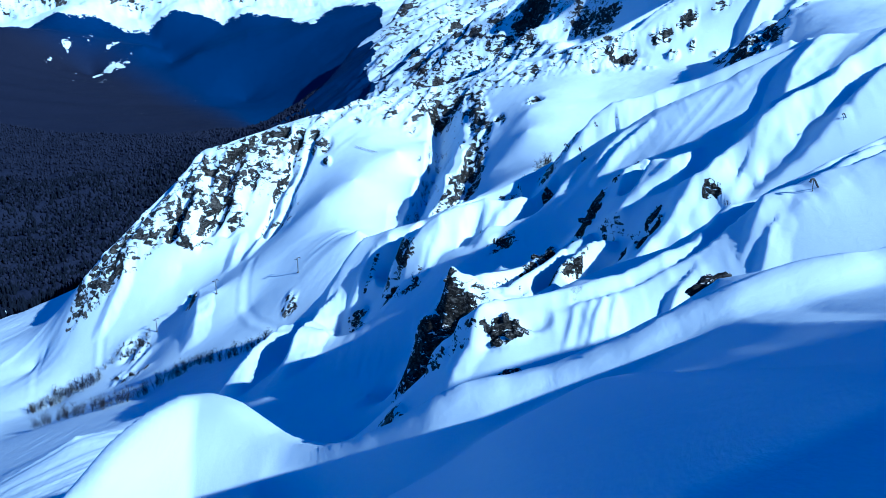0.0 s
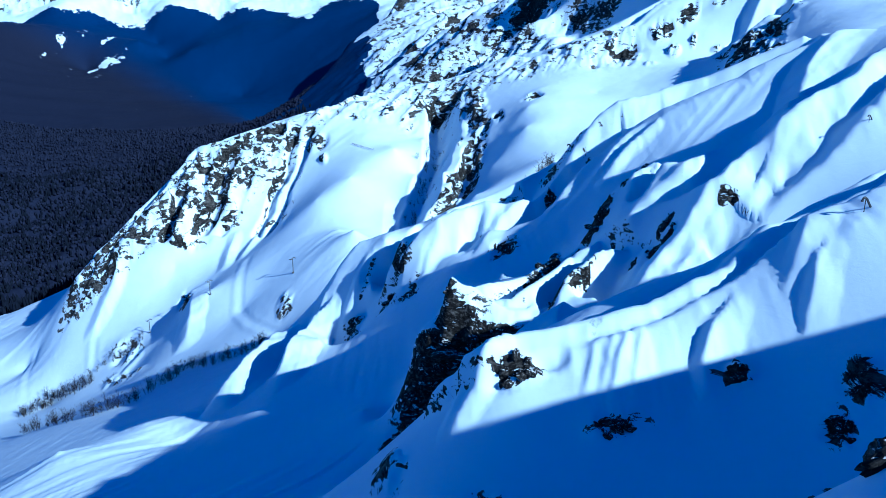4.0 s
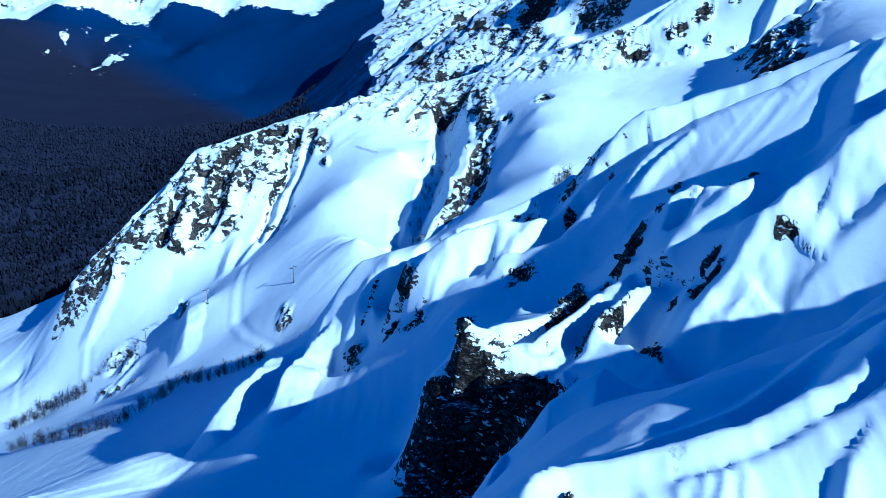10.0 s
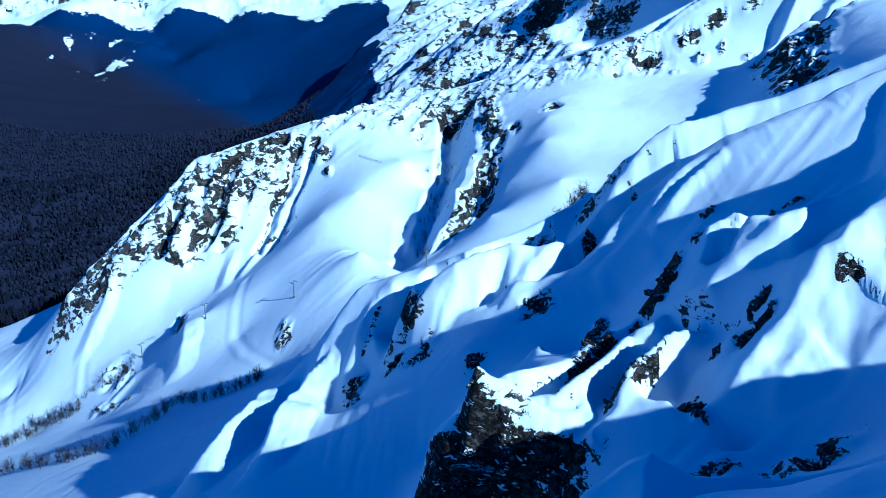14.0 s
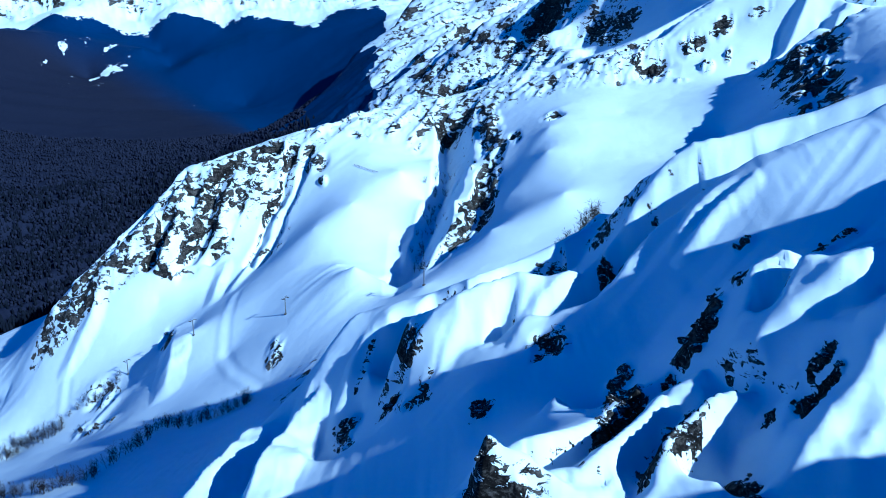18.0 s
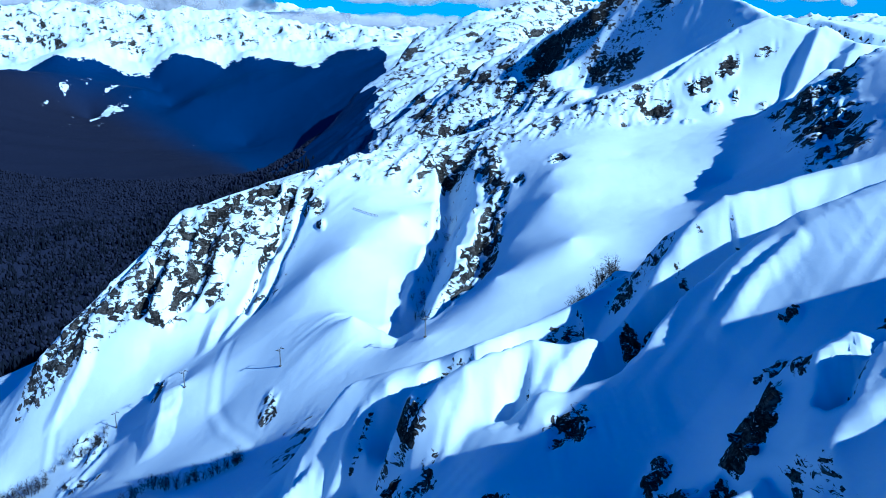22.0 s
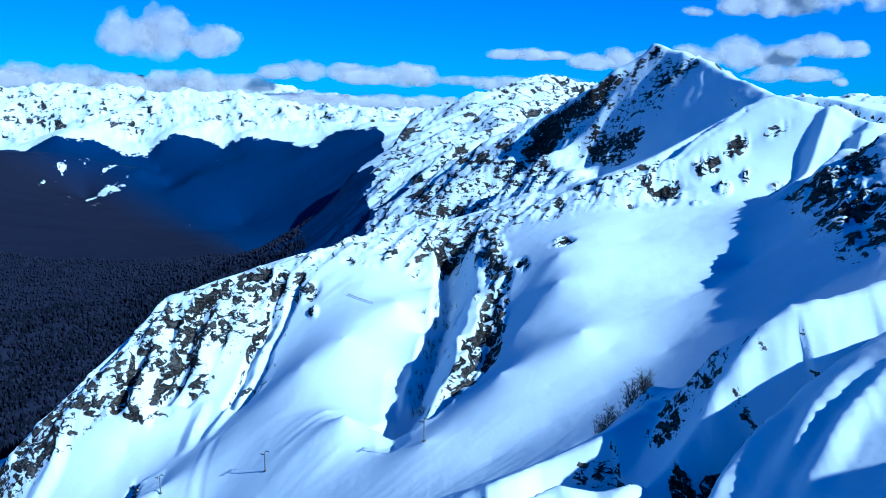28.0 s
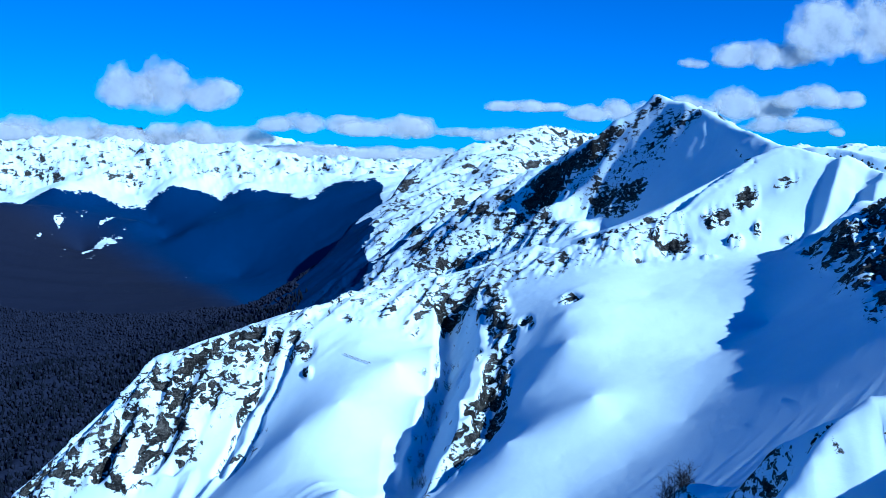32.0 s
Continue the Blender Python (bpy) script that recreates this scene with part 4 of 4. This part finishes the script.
# ---- rock outcrops ----
def rock_mesh(seed, fine=4):
    rng = random.Random(seed)
    bm = bmesh.new()
    bmesh.ops.create_icosphere(bm, subdivisions=fine, radius=1)
    cuts = [(Vector([rng.gauss(0, 1) for _ in range(3)]).normalized(), rng.uniform(0.45, 0.85)) for _ in range(16)]
    shift = Vector((seed * 7.3, seed * 3.1, 0))
    for v in bm.verts:
        for face, far in cuts:
            over = v.co.dot(face) - far
            if over > 0:
                v.co -= face * over * 0.92
        v.co += v.co.normalized() * (0.16 * noise.fractal(v.co * 2.2 + shift, 1.0, 2.1, 5) + 0.10 * noise.ridged_multi_fractal(v.co * 3.5 + shift, 1.0, 2.0, 4, 1.0, 2.0) - 0.10)
    mesh = bpy.data.meshes.new("rock_outcrop")
    bm.to_mesh(mesh)
    bm.free()
    mesh.materials.append(ROCK)
    return mesh


ROCK_SHAPES = [rock_mesh(k) for k in range(9)]


def scatter_rocks(patches, each, size, label, group, seed):
    rng = random.Random(seed)
    for x, y, a, b, bearing, cover in patches:
        if cover < 0.45:
            continue
        for _ in range(each):
            s, c = math.sin(radians(bearing)), math.cos(radians(bearing))
            u, v = rng.uniform(-0.75, 0.75) * a, rng.uniform(-0.7, 0.7) * b
            px, py = x + u * s + v * c, y + u * c - v * s
            if ribbed(np.array([px]), np.array([py]), np.zeros(1))[1][0] > 0.2:
                continue
            r = min(size[1], max(size[0], rng.uniform(0.25, 0.6) * b))
            ob = new("rock_outcrop", rng.choice(ROCK_SHAPES))
            ob.matrix_world = Matrix.LocRotScale((px, py, ground_at(px, py) - 0.5 * r), Euler((rng.uniform(-0.4, 0.4), rng.uniform(-0.4, 0.4), rng.uniform(0, 6.28))), (r * rng.uniform(1.0, 2.2), r * rng.uniform(0.8, 1.3), r * rng.uniform(0.6, 1.0)))
            tagged(ob, label, "rock", group)


scatter_rocks(ROCK_CLIFF, 5, (0.8, 3.2), "dark craggy rock with snow on its ledges", "rocks of the black cliff", 1)
scatter_rocks(ROCK_SPUR, 5, (0.7, 2.2), "dark broken rock standing out of the snow spur", "rocks on the spurs", 2)
scatter_rocks(ROCK_SHADE, 5, (0.6, 2.2), "dark rock poking through shaded snow", "rocks in the shaded gullies", 3)
scatter_rocks(ROCK_GULLY + ROCK_GULLY_LOW, 4, (0.6, 2.2), "black rock poking through shaded snow", "rocks in the shaded gullies", 13)
scatter_rocks(ROCK_START, 6, (0.7, 2.4), "dark rock under the snow edge", "rocks below the start", 4)


scatter_rocks(ROCK_PISTE, 3, (1.2, 3.0), "brown rock bank beside the ski piste", "rocks by the piste", 9)


# ---- bare trees ----
def bare_tree(seed, tall):
    rng = random.Random(seed)
    trunk = bmesh.new()
    crown = bmesh.new()
    stems = rng.choice((1, 2, 3))
    for _ in range(stems):
        p, r = Vector((rng.uniform(-0.3, 0.3), rng.uniform(-0.3, 0.3), -0.6)), 0.13 * tall / 6
        lean = Vector((rng.uniform(-0.25, 0.25), rng.uniform(-0.25, 0.25), 1)).normalized()
        for k in range(5):
            q = p + (lean + Vector((rng.uniform(-0.15, 0.15), rng.uniform(-0.15, 0.15), 0))) * tall / 5.4
            tube(trunk, p, q, r, r * 0.72, 5)
            if k:
                for _ in range(5):
                    way = Vector((rng.gauss(0, 1), rng.gauss(0, 1), rng.uniform(0.5, 1.6))).normalized()
                    base = p.lerp(q, rng.random())
                    end = base + way * tall * rng.uniform(0.16, 0.34)
                    tube(crown, base, end, r * 0.45, r * 0.16, 3)
                    for _ in range(8):
                        a = base.lerp(end, rng.uniform(0.35, 1.0))
                        tip = a + (way + 0.9 * Vector((rng.gauss(0, 1), rng.gauss(0, 1), rng.gauss(0.3, 0.7)))).normalized() * tall * rng.uniform(0.06, 0.15)
                        tube(crown, a, tip, r * 0.3, r * 0.1, 3)
            p, r = q, r * 0.72
    thing = part("bare_tree", trunk, BARK)
    part("crown", crown, TWIG, thing, "bare crown of fine dark twigs")
    return thing


TREE_SHAPES = [bare_tree(k, 6.5) for k in range(4)]
TREE_USED = [False] * 4


def plant(x, y, grow, label, group, rng):
    k = rng.randrange(4)
    m = Matrix.LocRotScale((x, y, ground_at(x, y) - 0.1), Euler((0, 0, rng.uniform(0, 6.28))), None)
    ob = TREE_SHAPES[k] if not TREE_USED[k] else copy_thing(TREE_SHAPES[k], m)
    TREE_USED[k] = True
    ob.matrix_basis = m @ Matrix.Diagonal((grow, grow, grow, 1))
    tagged(ob, label, "tree", group)


def plant_line(line, count, spread, grow, label, group, seed):
    rng = random.Random(seed)
    for k in range(count):
        at = (k + rng.random()) / count * (len(line) - 1)
        i = min(int(at), len(line) - 2)
        (ax, ay), (bx, by) = line[i], line[i + 1]
        plant(ax + (bx - ax) * (at - i) + rng.gauss(0, spread), ay + (by - ay) * (at - i) + rng.gauss(0, spread), rng.uniform(*grow), label, group, rng)


plant_line([(34, 413), (38, 411), (43, 408), (48, 406)], 24, 1.3, (0.9, 1.45), "leafless birch behind the snow spur", "birches behind the spur", 1)
plant_line([(-14, 955), (-24, 905), (-31, 850), (-36, 800), (-36, 750)], 46, 5, (0.8, 1.5), "leafless tree on the shaded side of a rock rib", "trees on the rib", 2)
plant_line([(-311, 554), (-263, 509), (-229, 486), (-200, 485), (-196, 535), (-203, 595), (-172, 562), (-150, 569), (-133, 579)], 130, 2.2, (1.1, 1.9), "leafless tree beside the snowed-in stream", "trees along the stream", 3)
plant_line([(-399, 701), (-395, 737), (-373, 738), (-341, 729)], 80, 5, (1.1, 1.9), "leafless tree at the edge of the ski piste", "trees by the lower piste", 4)
plant_line([(-343, 755), (-327, 757), (-311, 756), (-299, 766)], 40, 3.5, (0.7, 1.2), "bare shrub on a snow bank by the piste", "shrubs by the piste", 5)
plant_line([(-328, 725), (-278, 676)], 14, 2, (0.4, 0.7), "bare shrub on a snow bank by the piste", "shrubs by the piste", 15)
plant_line([(-183, 877), (-184, 950), (-170, 939), (-240, 911)], 22, 8, (0.5, 0.9), "bare shrub on the snowy slope", "shrubs under the rim", 6)


# ---- forests of the valley, past counting ----
def woods(name, count, area, tall, wide, sides, material, label, seed, conic):
    rng = np.random.default_rng(seed)
    x, y = rng.uniform(area[0], area[1], count), rng.uniform(area[2], area[3], count)
    z = height(x, y)
    line = np.interp(y, TREELINE_Y, TREELINE_Z)
    keep = (z < line - 15 + 40 * fbm(x / 160, y / 160, 4, 41)) & (np.abs(np.arctan2(x, y)) < 0.62)
    x, y, z = x[keep], y[keep], z[keep]
    n = len(x)
    h, w = rng.uniform(*tall, n), rng.uniform(*wide, n)
    turn = rng.uniform(0, 6.28, n)
    rings = ((-1.0, 0.5, 0), (0.25, 1.0, 0.3), (1.0, 0.0, 0.7)) if conic else ((-1.0, 0.35, 0), (0.45, 1.0, 0.4), (0.8, 0.75, 0.9), (1.0, 0.12, 0.2))
    verts = []
    for up, out, twist in rings:
        for k in range(sides):
            a = turn + twist + 2 * math.pi * k / sides
            jag = rng.uniform(0.7, 1.25, n)
            verts.append(np.c_[x + w * out * jag * np.cos(a), y + w * out * jag * np.sin(a), z + h * np.clip(up, -0.2, 1) * (jag if 0 < up < 1 else 1)])
    verts = np.stack(verts, 1)
    faces = [(r * sides + k, r * sides + (k + 1) % sides, (r + 1) * sides + (k + 1) % sides, (r + 1) * sides + k) for r in range(len(rings) - 1) for k in range(sides)]
    faces = (np.array(faces)[None] + (np.arange(n) * verts.shape[1])[:, None, None]).reshape(-1, 4)
    mesh = bpy.data.meshes.new(name)
    mesh.vertices.add(verts.size // 3)
    mesh.vertices.foreach_set("co", verts.ravel())
    mesh.loops.add(faces.size)
    mesh.loops.foreach_set("vertex_index", faces.ravel().astype(np.int32))
    mesh.polygons.add(len(faces))
    mesh.polygons.foreach_set("loop_start", (np.arange(len(faces)) * 4).astype(np.int32))
    mesh.update(calc_edges=True)
    mesh.materials.append(material)
    return tagged(new(name, mesh), label, "forest", kind="stuff")


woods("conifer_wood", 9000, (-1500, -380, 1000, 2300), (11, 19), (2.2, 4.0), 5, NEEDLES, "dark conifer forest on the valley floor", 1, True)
woods("leafless_wood", 26000, (-1900, -420, 1500, 2900), (5, 9), (3, 5), 4, HAZY_BARE_CROWN, "brown leafless beech forest on the valley side", 2, False)


# ---- ski lift and avalanche control ----
def lift_tower():
    root = new("lift_tower")
    bm = bmesh.new()
    tube(bm, (0, 0, -1), (0, 0, 6.5), 0.42, 0.36, 12)
    tube(bm, (0, 0, 6.5), (0, 0, 13), 0.36, 0.28, 12)
    part("mast", bm, STEEL, root, "tapered galvanised steel mast")
    bm = bmesh.new()
    box(bm, pose(0, 0, 0.1), (1.8, 1.8, 0.9))
    part("foundation", bm, WOOD, root)
    bm = bmesh.new()
    box(bm, pose(0, 0, 13.1), (5.6, 0.4, 0.45))
    part("crossarm", bm, STEEL, root)
    for side in (-2.6, 2.6):
        bm = bmesh.new()
        box(bm, pose(side, 0, 12.75), (0.18, 3.4, 0.3))
        battery = part("sheave_beam", bm, DARK_STEEL, root)
        for k in range(6):
            bm = bmesh.new()
            tube(bm, (side - 0.1, -1.5 + 0.6 * k, 12.95), (side + 0.1, -1.5 + 0.6 * k, 12.95), 0.25, 0.25, 12)
            part("sheave", bm, DARK_STEEL, battery)
    for side in (-0.25, 0.25):
        bm = bmesh.new()
        tube(bm, (side, -0.55, 0.5), (side, -0.42, 12.6), 0.03, 0.03, 5)
        part("ladder_rail", bm, STEEL, root)
    bm = bmesh.new()
    tube(bm, (-2.4, 0, 13.3), (-2.4, 0, 14.4), 0.05, 0.05, 5)
    tube(bm, (2.4, 0, 13.3), (2.4, 0, 14.4), 0.05, 0.05, 5)
    tube(bm, (-2.4, 0, 14.4), (2.4, 0, 14.4), 0.05, 0.05, 5)
    part("lifting_frame", bm, STEEL, root)
    return tagged(root, "grey steel chairlift tower standing in snow", "lift tower", "lift towers on the piste")


TOWER_SPOTS = [(-27.5, 634, 62), (-135, 690, 62), (-219, 726, 60), (-293, 764, 60)]
tower = lift_tower()
for k, (x, y, turn) in enumerate(TOWER_SPOTS):
    m = pose(x, y, ground_at(x, y), 0, 0, turn)
    if k:
        copy_thing(tower, m)
    else:
        tower.matrix_basis = m


def exploder():
    """A bent gas pipe on a post, which sets off avalanches."""
    root = new("avalanche_exploder")
    bm = bmesh.new()
    tube(bm, (0, 0, -1), (0, 0, 4.6), 0.16, 0.14, 8)
    part("post", bm, DARK_STEEL, root)
    bm = bmesh.new()
    bend = [(4.2, 0, -0.8), (2.2, 0, 2.2), (0.5, 0, 4.6), (-0.3, 0, 5.2), (-1.0, 0, 5.0), (-1.3, 0, 4.3)]
    for a, b in zip(bend, bend[1:]):
        tube(bm, a, b, 0.36, 0.36, 10)
    part("pipe", bm, DARK_STEEL, root, "thick bent steel pipe")
    bm = bmesh.new()
    tube(bm, (-1.3, 0, 4.4), (-1.42, 0, 3.9), 0.40, 0.46, 10)
    part("muzzle", bm, DARK_STEEL, root)
    bm = bmesh.new()
    box(bm, pose(4.2, 0, -0.3), (1.4, 1.2, 1.0))
    part("footing", bm, WOOD, root)
    return tagged(root, "dark steel avalanche exploder pipe on a snowy ridge", "avalanche exploder", "avalanche exploders")


pipe = exploder()
for k, (x, y, turn) in enumerate([(49.5, 366, 20), (102, 221, 20), (49, 112, 20)]):
    m = pose(x, y, ground_at(x, y) - 0.2, 0, 0, turn) @ Matrix.Scale(0.62, 4)
    if k:
        copy_thing(pipe, m)
    else:
        pipe.matrix_basis = m


def snow_fence(ax, ay, bx, by, count):
    root = new("snow_fence")
    root.location = (ax, ay, ground_at(ax, ay))
    spots = [Vector((ax + (bx - ax) * k / count, ay + (by - ay) * k / count, 0)) for k in range(count + 1)]
    spots = [Vector((p.x, p.y, ground_at(p.x, p.y))) - Vector(root.location) for p in spots]
    for k, p in enumerate(spots):
        bm = bmesh.new()
        tube(bm, p - Vector((0, 0, 0.8)), p + Vector((0, 0, 2.0)), 0.10, 0.09, 5)
        part("post", bm, WOOD, root)
        if k:
            for up in (0.7, 1.2, 1.7):
                bm = bmesh.new()
                tube(bm, spots[k - 1] + Vector((0, 0, up)), p + Vector((0, 0, up)), 0.09, 0.09, 4)
                part("rail", bm, WOOD, root)
    return tagged(root, "low dark wooden snow fence across the slope", "fence")


snow_fence(-111, 945, -84, 911, 9)


# ---- clouds behind the far range ----
def cloud_material():
    m, n, l, bsdf = shader("soft_cloud")
    core = n.new("ShaderNodeAttribute")
    core.attribute_name = "core"
    puff = node(n, "ShaderNodeTexNoise", Scale=0.0075, Detail=7.0, Roughness=0.58)
    l.new(n.new("ShaderNodeNewGeometry").outputs["Position"], puff.inputs["Vector"])
    dense = n.new("ShaderNodeMath")
    dense.operation = "MULTIPLY_ADD"
    l.new(puff.outputs[0], dense.inputs[0])
    dense.inputs[1].default_value = 1.7
    l.new(core.outputs["Fac"], dense.inputs[2])
    thick = ramp(n, [(0.0, (0, 0, 0)), (1.0, (1, 1, 1))])
    thick.color_ramp.interpolation = "EASE"
    shift = n.new("ShaderNodeMapRange")
    shift.inputs["From Min"].default_value, shift.inputs["From Max"].default_value = 0.95, 1.75
    l.new(dense.outputs[0], shift.inputs["Value"])
    l.new(shift.outputs[0], thick.inputs[0])
    fade = n.new("ShaderNodeMath")
    fade.operation = "MULTIPLY"
    fade.inputs[1].default_value = 0.72
    l.new(thick.outputs[0], fade.inputs[0])
    l.new(fade.outputs[0], bsdf.inputs["Alpha"])
    tint = ramp(n, [(0.35, (0.32, 0.33, 0.37)), (0.65, (0.46, 0.46, 0.48))])
    l.new(puff.outputs[0], tint.inputs[0])
    l.new(tint.outputs[0], bsdf.inputs["Base Color"])
    bsdf.inputs["Roughness"].default_value = 1.0
    bsdf.inputs["Specular IOR Level"].default_value = 0.0
    return m


CLOUD = cloud_material()


def cloud(x, z, wide, tall, lobes, seed, label):
    """Overlapping soft lobes on a flat base, thinning out towards their rims."""
    rng = random.Random(seed)
    bm = bmesh.new()
    core = bm.verts.layers.float.new("core")
    for k in range(lobes):
        u = (2 * k + 1) / lobes - 1 + rng.uniform(-0.15, 0.15)
        rx = wide / max(lobes, 1.6) * rng.uniform(1.3, 1.9)
        rz = tall * rng.uniform(0.65, 1.0) * (1 - 0.45 * u * u)
        at = Vector((u * wide * 0.8, 25.0 * k, 0.45 * (rz - tall)))
        made = bmesh.ops.create_uvsphere(bm, u_segments=24, v_segments=16, radius=1)
        for v in made["verts"]:
            d = v.co.normalized()
            v[core] = 1 - d.x * d.x - d.z * d.z
            grow = 1 + 0.18 * noise.fractal(d * 1.4 + at * 0.01, 0.9, 2.1, 4)
            v.co = Vector((d.x * rx, d.y * 12, d.z * rz * (1 if d.z > 0 else 0.7))) * grow + at
    mesh = bpy.data.meshes.new("cloud")
    bm.to_mesh(mesh)
    bm.free()
    mesh.shade_smooth()
    mesh.materials.append(CLOUD)
    ob = new("cloud", mesh)
    ob.location = (x, 4900, z)
    return tagged(ob, label, "cloud", "clouds over the range")


def cloud_at(x, z, wide, tall, lobes, seed, label):
    cloud(x, z, wide * 1.15, tall * 1.3, lobes, seed, label)


cloud_at(-1597, 357, 312, 200, 3, 1, "white heaped cloud with a soft grey base")
cloud_at(-2253, 117, 460, 104, 4, 2, "long low white bank of cloud")
cloud_at(-1505, 88, 452, 117, 4, 3, "long low white bank of cloud")
cloud_at(-805, 157, 288, 83, 3, 4, "flat-based white cloud over the far range")
cloud_at(-250, 117, 390, 70, 4, 5, "flat-based white cloud over the far range")
cloud_at(-596, -13, 580, 62, 4, 6, "thin low veil of cloud on the far range")
cloud_at(419, 245, 233, 49, 3, 7, "thin flat white cloud over the ridge")
cloud_at(885, 224, 219, 100, 3, 8, "white cloud behind the summit")
cloud_at(1520, 250, 329, 127, 3, 9, "broad white cloud beside the summit")
cloud_at(2011, 283, 235, 84, 3, 10, "broad white cloud beside the summit")
cloud_at(1849, 138, 219, 61, 2, 11, "thin grey cloud under the white one")
cloud_at(1701, 519, 257, 106, 3, 12, "small ragged grey-white cloud")
cloud_at(2267, 689, 367, 292, 3, 13, "large soft grey cloud")
cloud_at(1318, 467, 85, 38, 1, 14, "tiny wisp of white cloud")
cloud_at(2098, 92, 63, 30, 1, 15, "tiny wisp of white cloud")
cloud_at(405, 86, 234, 69, 2, 16, "thin white cloud behind the ridge")
